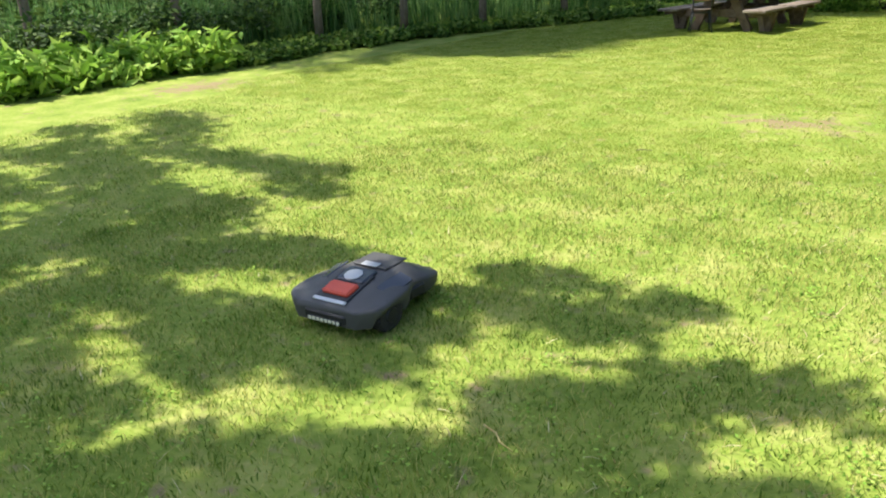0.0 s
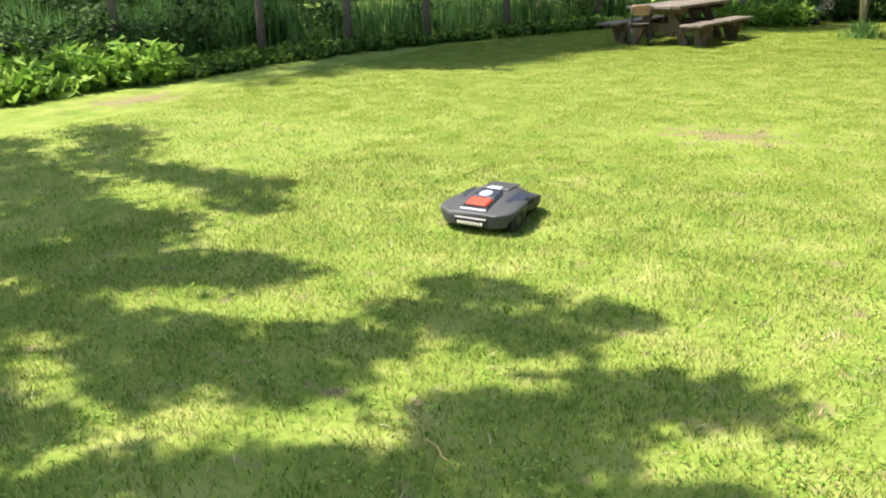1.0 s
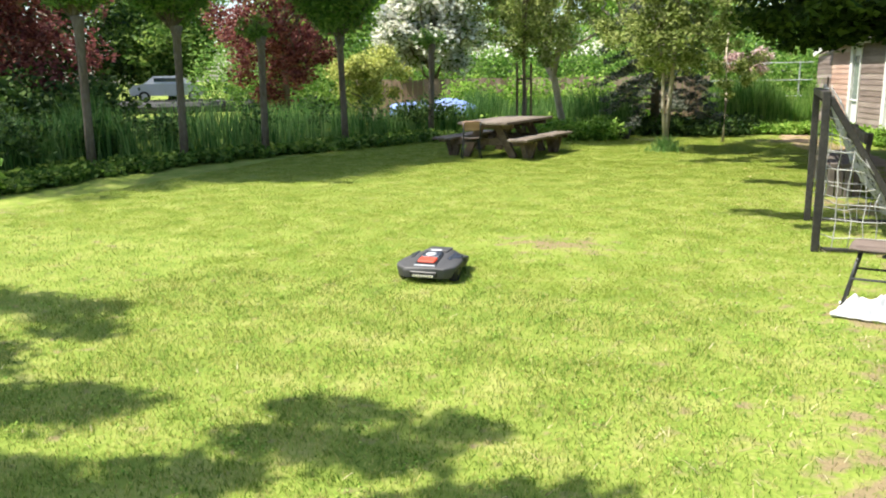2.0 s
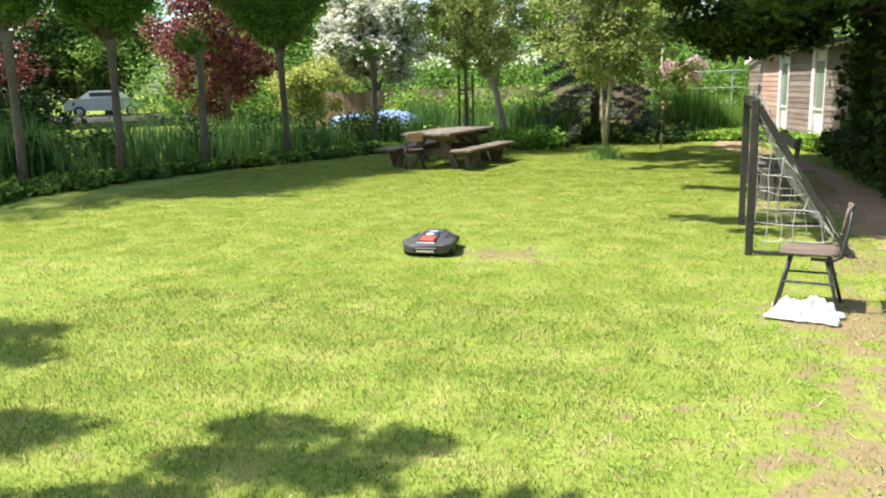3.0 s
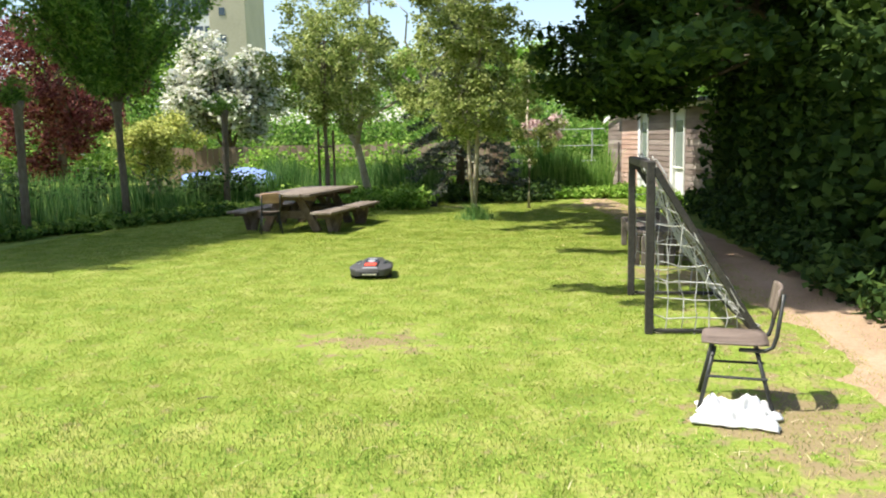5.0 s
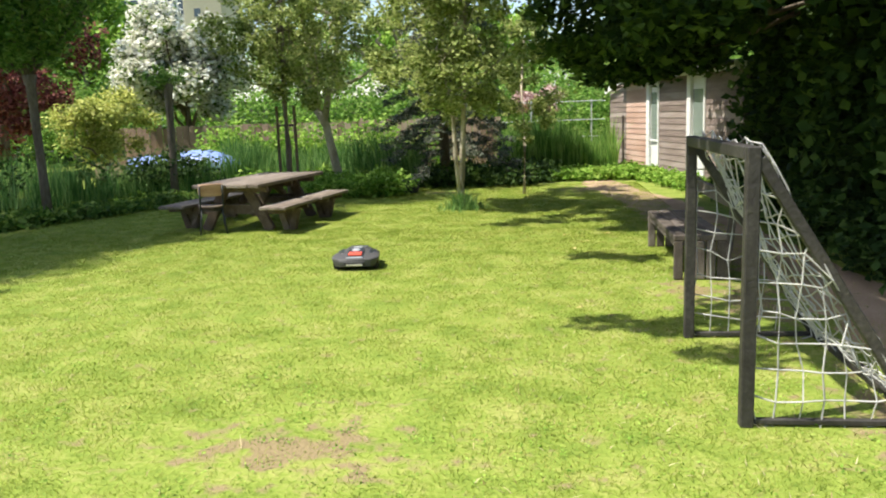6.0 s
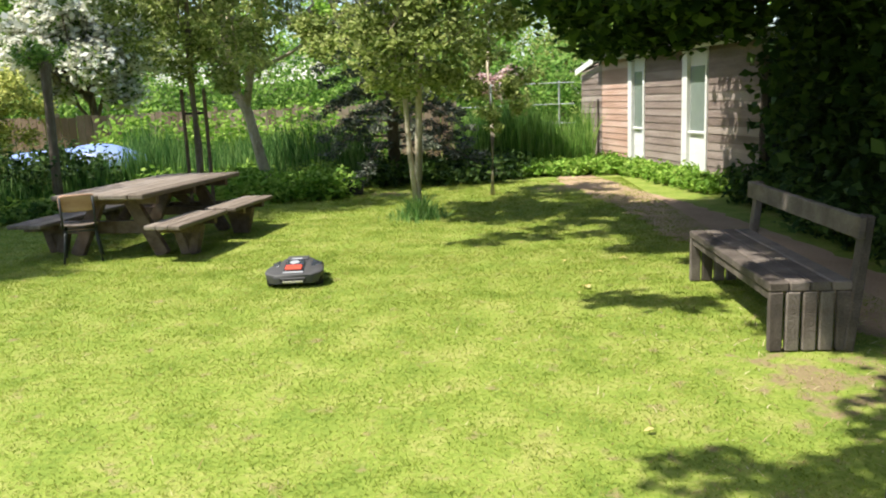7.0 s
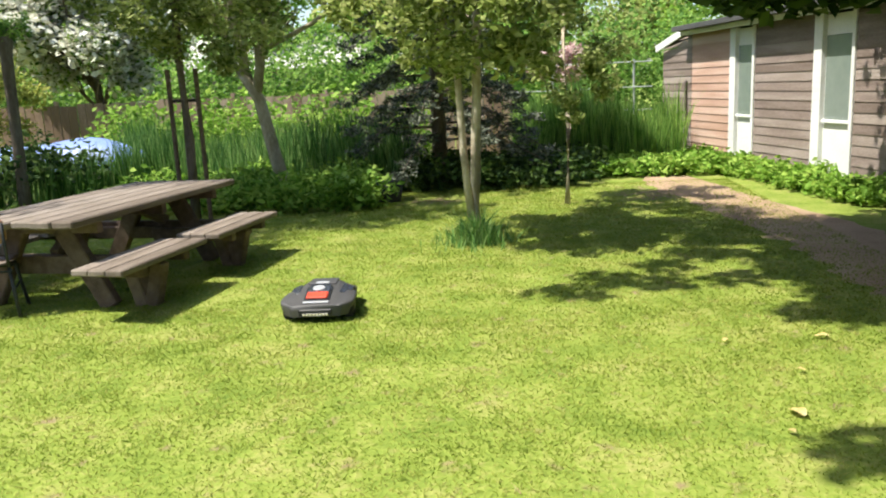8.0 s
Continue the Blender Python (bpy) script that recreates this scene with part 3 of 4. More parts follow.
# where the sun carries that shade on the grass
SHADE = [(-6.8, 4.8), (-6.22, 4.86), (-4.44, 5.1), (-5.73, 4.15), (-5.04, 4.21), (-4.51, 4.17), (-4.82, 3.65), (-4.42, 3.73), (-3.76, 4.0), (-4.07, 3.17), (-3.06, 3.33), (-2.59, 3.3), (-2.46, 3.6), (-2.23, 3.69), (-2.22, 4.09), (-2.1, 4.47), (-1.78, 4.15), (-1.56, 4.13), (-1.45, 4.5), (-2.84, 2.89), (-2.59, 3.2), (-2.24, 3.28), (-1.46, 3.34), (-1.35, 3.53), (-1.14, 3.41), (-1.25, 3.22), (-1.03, 3.8), (-0.72, 3.96), (-1.91, 2.64), (-1.69, 2.74), (-1.36, 2.83), (-1.03, 2.91), (-0.72, 3.1), (-1.57, 2.84), (-8.07, 6.49), (-7.5, 6.2), (-7.12, 5.72), (-6.58, 5.44), (-6.0, 5.48), (-5.45, 5.52)]
SHADE += [(-4.93, 5.46), (-7.8, 5.23), (-7.23, 4.95), (-6.55, 4.44), (-5.97, 4.51), (-5.42, 4.46), (-6.47, 3.87), (-5.49, 3.69), (-5.26, 3.23), (-4.17, 3.61), (-3.91, 3.7), (-3.39, 4.18), (-4.75, 4.51), (-4.22, 2.84), (-3.47, 2.48), (-2.98, 2.47), (-3.81, 3.21), (-4.17, 3.55), (-4.83, 3.54), (-3.25, 3.18), (-3.89, 3.91), (-2.96, 3.0), (-4.87, 2.98), (-3.51, 4.04), (-3.97, 2.61), (-3.11, 2.14), (-2.63, 2.02), (-2.27, 2.13), (-3.61, 2.15), (-1.81, 2.22), (-4.5, 2.52), (-1.93, 1.9), (-0.51, 3.28), (-2.15, 2.44), (-8.54, 5.54), (-2.5, 2.24), (-7.88, 4.67), (-7.06, 3.91), (-6.1, 3.27), (-5.15, 2.88)]
shade_tree()


def edge(y):
    """The lawn's ragged left edge."""
    return float(np.interp(y, [-4, 4, 6.2, 10.1, 12, 14.5, 18, 20.3, 23, 26], [-11.6, -11.4, -11.2, -10.75, -11.1, -10.8, -9.6, -8.3, -7.4, -7.0])) + 0.25 * noise.noise((0, y * 0.7, 4))


# ---- the left border: pollards, hedge plants, reeds ----
def pollard(name, label, at, h, r, full, seed, mat):
    rng = np.random.default_rng(seed)
    t = thing(name, label, "tree", "pollard willows along the ditch", pose(*at))
    lean = rng.uniform(-0.06, 0.06, 2)
    part("trunk", tube(bmesh.new(), [(0.06 + lean[0] * k, lean[1] * k, k * (h + 0.18)) for k in (0.0, 0.3, 0.7, 0.92, 1.0)], [r * 1.2, r, r * 0.95, r * 1.1, r * 1.7], 9), M_BARK, t, smooth=True)
    bm = bmesh.new()
    cs, rs = [], []
    n = 62 if full else 26
    for i in range(n):
        a, tilt = rng.uniform(0, 6.28), rng.uniform(0.1, 0.82 if full else 1.3)
        l = rng.uniform(2.2, 4.2) if full else rng.uniform(0.25, 0.5)
        d = Vector((math.cos(a) * math.sin(tilt), math.sin(a) * math.sin(tilt), math.cos(tilt)))
        s, e = Vector((0, 0, h + 0.1)), Vector((0, 0, h + 0.1)) + d * l
        tube(bm, [s, s.lerp(e, 0.5) + Vector((0, 0, 0.05)), e], [0.016, 0.011, 0.004], 4)
        for k in np.linspace(0.2, 1, 10 if full else 3):
            cs.append(s.lerp(e, k))
            rs.append((0.24, 0.24, 0.26) if full else (0.1, 0.1, 0.1))
    tagged(part("shoot_tuft", bm, M_BARK, t), kind="stuff")
    if full and at[1] > 9:
        for k in range(42):
            d = rng.uniform(-1, 1, 3)
            cs.append((d[0] * 1.5, d[1] * 1.9 + (0.5 if at[1] < 14 else 1.3), 7.0 + d[2] * 1.3))
            rs.append((0.75, 0.75, 0.55))
        # the side of the crown over the ditch, which keeps the border plants in the shade
        for gy in np.arange(*FAR_SIDE[at[1]], 0.55):
            for gx in np.arange(edge(gy) - 1.8, float(np.interp(gy, [9.8, 12.5, 14, 16.4, 21], [-9.3, -8.3, -7.0, -5.9, -5.6])) - 0.1 * rng.random(), 0.62):
                z = rng.uniform(6.2, 7.8)
                cs.append((gx + rng.uniform(-0.2, 0.2) - SUN_OFF.x * z - at[0], gy - SUN_OFF.y * z - at[1], z))
                rs.append((0.5, 0.5, 0.4))
    part("crown", leaf_cloud("crown", cs, rs, (64000 if at[1] > 9 else 13000) if full else 1600, 0.15 if full else 0.1, mat, rng, 0.25, 0.3), mat, t)


FAR_SIDE = {12.6: (10.2, 13.4), 14.5: (13.4, 16.5), 18.8: (16.5, 21.0)}
POLLARDS = [((-13.2, 7.6, 0), 2.75, 0.08, 0), ((-12.75, 10.0, 0), 2.7, 0.08, 0), ((-11.9, 12.6, 0), 2.7, 0.08, 1), ((-11.3, 14.5, 0), 2.6, 0.08, 1), ((-10.6, 16.4, 0), 2.45, 0.08, 0),
            ((-9.87, 18.8, 0), 2.5, 0.08, 1), ((-8.85, 21.9, 0), 2.4, 0.08, 0)]
for i, (at, h, r, full) in enumerate(POLLARDS):
    pollard("pollard_willow", "pollard willow with long upright leafy shoots" if full else "freshly cut pollard willow with a small leafy head", at, h, r, full, 60 + i, M_LEAFWILLOW)


def border(name, label, mat, n, region, height, size, seed, slim=0.5, flat=0.4, category="plants", clump=0.3, gaps=0.0, lift=0.0):
    """Low leafy plants filling a strip between two lines of x along y."""
    rng = np.random.default_rng(seed)
    cs, rs = [], []
    y0, y1, xa, xb = region
    for i in range(n):
        y = rng.uniform(y0, y1)
        if gaps and 15.0 < y < 21.5 and rng.random() < gaps:
            continue
        x = rng.uniform(xa(y), xb(y))
        h = height * rng.uniform(0.5, 1.2)
        cs.append((x, y, lift + h * 0.5))
        rs.append((clump, clump, h * 0.55))
    ob = new(name, leaf_cloud(name, cs, rs, len(cs) * 55, size, mat, rng, flat, slim))
    return tagged(ob, label, category, kind="stuff")


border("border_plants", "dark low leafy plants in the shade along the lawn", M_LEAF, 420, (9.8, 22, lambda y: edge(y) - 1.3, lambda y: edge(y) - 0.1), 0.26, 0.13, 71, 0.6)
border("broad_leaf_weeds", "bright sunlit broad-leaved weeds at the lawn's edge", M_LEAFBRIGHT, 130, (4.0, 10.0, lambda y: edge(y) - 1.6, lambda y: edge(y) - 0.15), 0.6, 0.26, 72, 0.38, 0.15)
# the shade over the ditch shrubs is put into their darker leaf colour
border("understorey", "shrubs and climbers along the ditch, leaf colour darkened for shade", M_LEAFDARK, 230, (3, 24, lambda y: edge(y) - 2.6, lambda y: edge(y) - 1.2), 0.8, 0.13, 73, 0.5, clump=0.42, gaps=0.85, lift=0.38)


def reeds(name, label, n, xr, yr, h, mat, seed, w=0.022, gap=9.0, slant=0.0):
    rng = np.random.default_rng(seed)
    p = np.stack([rng.uniform(*xr, n), rng.uniform(*yr, n), np.full(n, -0.05)], 1)
    p[:, 0] += slant * np.clip(p[:, 1] - 10, 0, 14)
    t = np.array([noise.noise((a * 0.8, b * 0.8, 7)) for a, b in p[:, :2]])
    keep = t < gap
    p, t, n = p[keep], t[keep], int(keep.sum())
    hh = h * np.clip(0.85 + 0.5 * t, 0.4, 1.3)
    tagged(new(name, blades(name, p, hh, w, 0.13, mat, rng)), label, "reeds", kind="stuff")


def tuft(name, label, n, at, r, h, mat, seed):
    """A loose round tuft of long grass leaning outwards."""
    rng = np.random.default_rng(seed)
    a, d = rng.uniform(0, 6.28, n), np.abs(rng.normal(size=n)) * r
    p = np.stack([at[0] + np.cos(a) * d, at[1] + np.sin(a) * d, np.zeros(n)], 1)
    tagged(new(name, blades(name, p, h * np.clip(1.2 - d / (2 * r), 0.3, 1), 0.013, 0.45, mat, rng)), label, "grass", kind="stuff")


reeds("ditch_reeds", "dense green reeds and iris leaves along the ditch", 7000, (-14.6, -13.2), (3, 14), 1.35, M_REED, 81, slant=0.33)
reeds("bank_reeds", "reeds on the near bank of the ditch", 3200, (-14.2, -13.0), (20, 25.5), 1.1, M_REED, 88, 0.022, 0.05, 0.33)
reeds("open_reeds", "thin stand of reeds at the ditch", 1700, (-14.3, -13.0), (13.5, 21), 1.3, M_REED, 89, slant=0.33)
reeds("far_bank_reeds", "reeds on the far bank of the ditch", 6000, (-20.4, -18.9), (0, 27), 1.1, M_REED, 82, slant=0.33)
reeds("pond_reeds", "tall green iris leaves behind the picnic table", 5200, (-9.2, -3.6), (24.0, 26.0), 1.25, M_REED, 83)
reeds("shed_reeds", "tall bright reeds beside the shed", 4200, (-1.8, 1.2), (25.8, 27.6), 1.6, M_LEAFWILLOW, 84, 0.026)
border("far_bed", "mixed green weeds at the end of the lawn", M_LEAFBRIGHT, 200, (21.8, 24.4, lambda y: -7.9, lambda y: -3.7 + (22.8 - y) * 0.4), 0.5, 0.13, 74)
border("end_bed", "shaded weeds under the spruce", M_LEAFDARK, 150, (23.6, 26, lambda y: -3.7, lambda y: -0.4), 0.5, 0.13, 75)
border("nettles", "bright nettles along the shed wall", M_LEAFBRIGHT, 190, (24.5, 26.6, lambda y: -1.3, lambda y: 1.75), 0.32, 0.13, 76)
border("shed_weeds", "green weeds at the foot of the shed wall", M_LEAFBRIGHT, 120, (20.9, 25.6, lambda y: 2.4 - 0.222 * (y - 20.7), lambda y: 3.0 - 0.222 * (y - 20.7)), 0.28, 0.11, 77, clump=0.22)
tuft("tree_foot_grass", "long grass tuft round the young tree", 420, (-2.11, 19.35), 0.25, 0.36, M_REED, 78)
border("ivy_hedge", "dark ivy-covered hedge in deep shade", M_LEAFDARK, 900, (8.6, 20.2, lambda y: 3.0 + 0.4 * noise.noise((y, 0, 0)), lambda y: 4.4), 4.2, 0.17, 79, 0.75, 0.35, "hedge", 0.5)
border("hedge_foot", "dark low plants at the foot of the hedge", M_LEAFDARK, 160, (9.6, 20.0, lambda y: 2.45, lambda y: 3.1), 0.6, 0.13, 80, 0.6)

border("far_hedgerow", "dense dark hedgerow beyond the ditch", M_LEAFDARK, 640, (-12, 28, lambda y: -29.0, lambda y: -24.4), 2.0, 0.28, 85, 0.6, clump=0.9, category="hedgerow")
border("end_hedgerow", "dense green shrubs beyond the fence", M_LEAFWILLOW, 950, (37.5, 42, lambda y: -30.0, lambda y: 9.0), 4.2, 0.2, 86, 0.6, clump=0.9, category="hedgerow")
border("near_fence_shrubs", "mixed bright shrubs before the fence", M_LEAFBRIGHT, 150, (26.6, 28.8, lambda y: -10.5, lambda y: -3.6), 1.6, 0.15, 87, 0.6, clump=0.4, category="shrubs")

# beyond the ditch: red-leaved trees, hawthorn, bushes, woods
B = np.random.default_rng(91)
tree("copper_plum", "copper-red leaved plum tree beyond the ditch", (-19.8, 31.7, 0), [([(0, 0, 0), (0.1, 0, 1.5), (0, 0, 3.5)], [0.22, 0.18, 0.12])], 16,
     clumps(B, (0, 0, 5.0), (3.6, 3.0, 4.2), 64, 0.95), 17000, 0.22, M_LEAFRED, M_BARK, 5, size_by=0.88)
tree("copper_plum", "dark copper-red leaved plum tree beyond the ditch", (-29.5, 26.5, 0), [([(0, 0, 0), (0.1, 0, 1.5), (0, 0, 3.5)], [0.22, 0.18, 0.12])], 14,
     clumps(B, (0, 0, 4.4), (3.0, 5.0, 3.6), 60, 1.0), 15000, 0.22, M_LEAFRED, M_BARK, 6, size_by=1.2)
tree("hawthorn", "hawthorn covered in white blossom", (-12.5, 31, 0), [([(0, 0, 0), (0.1, 0, 1.2), (0, 0, 2.6)], [0.2, 0.16, 0.12])], 14,
     clumps(B, (0, 0, 4.2), (2.5, 2.1, 2.2), 44, 0.72), 13000, 0.16, M_LEAF, M_BARK, 7, blossom=(M_BLOSSOM, 16000, 0.2), size_by=0.84)
tree("yellow_shrub", "rounded shrub with yellow-green new leaves", (-13.5, 27.4, 0), [([(0, 0, 0), (0.1, 0, 0.8)], [0.1, 0.06])], 8,
     clumps(B, (0, 0, 1.9), (1.7, 1.5, 1.3), 28, 0.58), 9000, 0.15, M_LEAFYELLOW, M_BARK, 8, "shrub", size_by=0.84)
tree("pink_shrub", "shrub with pale pink blossom", (-0.75, 32, 0), [([(0, 0, 0), (0.1, 0, 0.8)], [0.1, 0.06])], 8,
     clumps(B, (-0.2, 0, 2.25), (1.1, 0.9, 0.5), 16, 0.36), 3000, 0.16, M_PINK, M_BARK, 9, "shrub", size_by=0.86)
WOODS = [(-22.5, 42, 4.6, M_LEAFBRIGHT), (-28, 47, 5.0, M_LEAFBRIGHT), (-14, 50, 4.2, M_LEAFBRIGHT), (-8, 48, 3.8, M_LEAFBRIGHT), (-3, 47, 4.0, M_LEAFBRIGHT), (3, 52, 4.5, M_LEAFOLIVE), (8, 46, 5.0, M_LEAFBRIGHT),
         (-42, 37, 4.5, M_LEAFDARK), (-40, 41.5, 5.0, M_LEAFDARK), (-44, 50, 5.5, M_LEAF), (-36, 43.5, 4.2, M_LEAF), (-36, 26, 5.0, M_LEAFDARK), (-34, 14, 5.0, M_LEAFDARK), (-32, 3, 5.0, M_LEAF), (-30, -8, 5.0, M_LEAF), (-38, 48, 5.5, M_LEAFBRIGHT), (12, 32, 5.0, M_LEAFDARK), (13, 16, 5.0, M_LEAFDARK),
         (12, 2, 5.0, M_LEAF), (9, -12, 5.0, M_LEAF), (-6, -18, 5.0, M_LEAF), (-20, -16, 5.0, M_LEAF)]
for i, (x, y, h, m) in enumerate(WOODS):
    tree("broadleaf_tree", "full green broad-leaved tree in the distance", (x, y, 0), [([(0, 0, 0), (0.2, 0, 2), (0, 0, h)], [0.3, 0.24, 0.14])], 8,
         clumps(B, (0, 0, h * 1.0), (h * 0.75, h * 0.75, h * 0.75), 48, h * 0.27), 9000, 0.32, m, M_BARK, 100 + i, group="trees beyond the garden")


# ---- shed ----
def boards_on(parent, a, b, z0, z1, top=None, mat=M_BOARD, h=0.165, out=0.02):
    """Lapped weatherboards along the ground line a to b; top(t) gives the wall's height along it."""
    a, b = Vector((*a, 0)), Vector((*b, 0))
    d = (b - a).normalized()
    nrm = Vector((d.y, -d.x, 0))
    l = (b - a).length
    z = z0
    base = None
    while z < z1 - 0.02:
        hh = min(h, z1 - z)
        bm = bmesh.new()
        q = [a + Vector((0, 0, z)), b + Vector((0, 0, z)), b + Vector((0, 0, z + hh + 0.01)), a + Vector((0, 0, z + hh + 0.01))]
        if top:
            for k in (2, 3):
                lim = top(1 if k == 2 else 0)
                q[k].z = min(q[k].z, lim)
            if q[2].z - q[1].z < 0.01 and q[3].z - q[0].z < 0.01:
                break
            q[2].z, q[3].z = max(q[2].z, q[1].z + 0.004), max(q[3].z, q[0].z + 0.004)
        front = [bm.verts.new(p + nrm * (out if k < 2 else 0.006)) for k, p in enumerate(q)]
        back = [bm.verts.new(p - nrm * 0.004) for p in q]
        bm.faces.new(front)
        bm.faces.new(back[::-1])
        for k in range(4):
            bm.faces.new((front[k], back[k], back[(k + 1) % 4], front[(k + 1) % 4]))
        part("board", bm, mat, parent)
        z += h


def shed():
    s = thing("shed", "long weathered timber shed with white doors and fascia", "shed", m=pose(3.05, 20.7, 0, 0, 0, 12.5))
    X, Y0, Y1, H = 0.0, 0.0, 8.2, 2.35
    d1, d2 = (4.3, 5.15), (1.65, 2.6)
    # the long wall, weathered grey between the doors and reddish past the far one
    for a, b, mat in ((Y0, d2[0], M_BOARD), (d2[1], d1[0], M_BOARD), (d1[1], 6.75, M_BOARDRED)):
        w = part("wall", solid((X + 0.08, (a + b) / 2, H / 2), (0.12, b - a, H)), mat, s)
        boards_on(w, (X, b), (X, a), 0.05, H, mat=mat, h=0.14)
    # end wall boarded near-black, much darker than the other walls
    w = part("wall", solid((X + 2.0, Y0 + 0.08, H / 2), (3.7, 0.12, H)), M_DARKBOARD, s, "near-black boarded end wall")
    boards_on(w, (X + 0.1, Y0), (X + 3.8, Y0), 0.05, H, mat=M_DARKBOARD, h=0.14)
    part("wall", solid((X + 3.8, (Y0 + Y1) / 2, H / 2), (0.12, Y1 - Y0, H)), M_BOARD, s)
    # the lower grey end with its falling roof
    w = part("wall", solid((X + 0.08, (6.77 + Y1) / 2, 1.05), (0.12, Y1 - 6.77, 2.1)), M_BOARD, s)
    boards_on(w, (X, Y1), (X, 6.77), 0.05, H, top=lambda t: 2.12 + 0.22 * t, h=0.14)
    part("wall", solid((X + 2.0, Y1 - 0.06, 1.05), (3.7, 0.12, 2.1)), M_BOARD, s)
    # doors with white posts, white lower panel and tall pane coloured like its green-grey reflection
    for a, b in (d1, d2):
        d = part("door", solid((X + 0.06, (a + b) / 2, H / 2), (0.05, b - a - 0.02, H - 0.04)), M_WHITE, s, "white painted door with tall pane")
        part("post", solid((X + 0.01, b - 0.1, H / 2), (0.1, 0.2, H)), M_WHITE, d)
        part("post", solid((X + 0.01, a + 0.04, H / 2), (0.1, 0.07, H)), M_WHITE, d)
        part("pane", solid((X + 0.03, (a + b) / 2 - 0.06, 1.48), (0.02, b - a - 0.32, 1.14)), M_PANE, d, "pane with a green-grey reflection in its colour")
        part("sill", solid((X + 0.015, (a + b) / 2 - 0.06, 0.89), (0.06, b - a - 0.3, 0.045)), M_WHITE, d)
    part("roof", solid((X + 1.8, (Y0 + 6.75) / 2, H + 0.12), (4.3, 6.75 + 0.4, 0.09)), M_ROOF, s)
    part("fascia", solid((X - 0.16, (Y0 + 6.75) / 2, H + 0.08), (0.03, 6.75 + 0.4, 0.17)), M_WHITE, s, "white painted fascia board")
    part("fascia", solid((X + 1.8, Y0 - 0.22, H + 0.08), (4.2, 0.03, 0.17)), M_WHITE, s, "white painted fascia board")
    part("fascia", beam((X - 0.13, 6.97, H + 0.06), (X - 0.13, Y1 + 0.1, 2.16), 0.03, 0.14), M_WHITE, s, "sloping white bargeboard")
    part("roof", beam((X + 1.9, 6.97, H + 0.08), (X + 1.9, Y1 + 0.15, 2.2), 3.9, 0.05), M_ROOF, s)
    part("downpipe", tube(bmesh.new(), [(X - 0.05, 6.95, 0.1), (X - 0.05, 6.95, 1.5)], 0.025), M_GREYWOOD, s)


shed()


# ---- picnic table ----
def picnic_table():
    t = thing("picnic_table", "weathered brown wooden picnic table with attached benches on the lawn", "picnic table", m=pose(-5.4, 18.15, 0, 0, 0, -6))
    L, Z = 2.62, 0.76
    for i, x in enumerate(np.linspace(-0.48, 0.48, 6)):
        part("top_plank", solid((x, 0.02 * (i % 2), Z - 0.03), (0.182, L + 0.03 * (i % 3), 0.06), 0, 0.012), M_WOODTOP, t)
    for y in (-0.95, 0.0, 0.95):
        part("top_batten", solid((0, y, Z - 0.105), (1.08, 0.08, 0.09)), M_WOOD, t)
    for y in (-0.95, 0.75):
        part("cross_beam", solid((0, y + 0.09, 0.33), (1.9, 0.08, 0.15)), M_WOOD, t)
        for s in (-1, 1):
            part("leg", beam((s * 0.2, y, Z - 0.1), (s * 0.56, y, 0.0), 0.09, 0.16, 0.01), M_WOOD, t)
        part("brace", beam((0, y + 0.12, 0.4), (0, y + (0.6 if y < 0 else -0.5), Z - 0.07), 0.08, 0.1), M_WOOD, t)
    # two short benches on each long side, each on its splayed foot
    for (y0, y1), x0 in (((-1.5, -0.28), 0.71), ((-0.08, 1.16), 0.74), ((-1.3, -0.1), -1.12), ((0.05, 1.25), -1.12)):
        for k in range(3):
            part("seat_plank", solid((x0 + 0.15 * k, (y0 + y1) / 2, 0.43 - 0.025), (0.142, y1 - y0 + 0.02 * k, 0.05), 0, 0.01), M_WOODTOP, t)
        for y in (y0 + 0.3, y1 - 0.3):
            part("seat_bearer", solid((x0 + 0.15, y, 0.345), (0.4, 0.08, 0.07)), M_WOOD, t)
        y = (y0 + y1) / 2
        for d in (-1, 1):
            part("bench_foot", beam((x0 + 0.15 + d * 0.14, y, 0.36), (x0 + 0.15 + d * 0.04, y, 0.0), 0.11, 0.11, 0.01), M_WOOD, t)
        part("foot_web", solid((x0 + 0.15, y, 0.2), (0.1, 0.07, 0.24)), M_WOOD, t)
        part("bench_arm", beam((x0 + 0.15, y + 0.1, 0.3), (0.0, y + 0.1, 0.3), 0.07, 0.12), M_WOOD, t)
    return t


picnic_table()


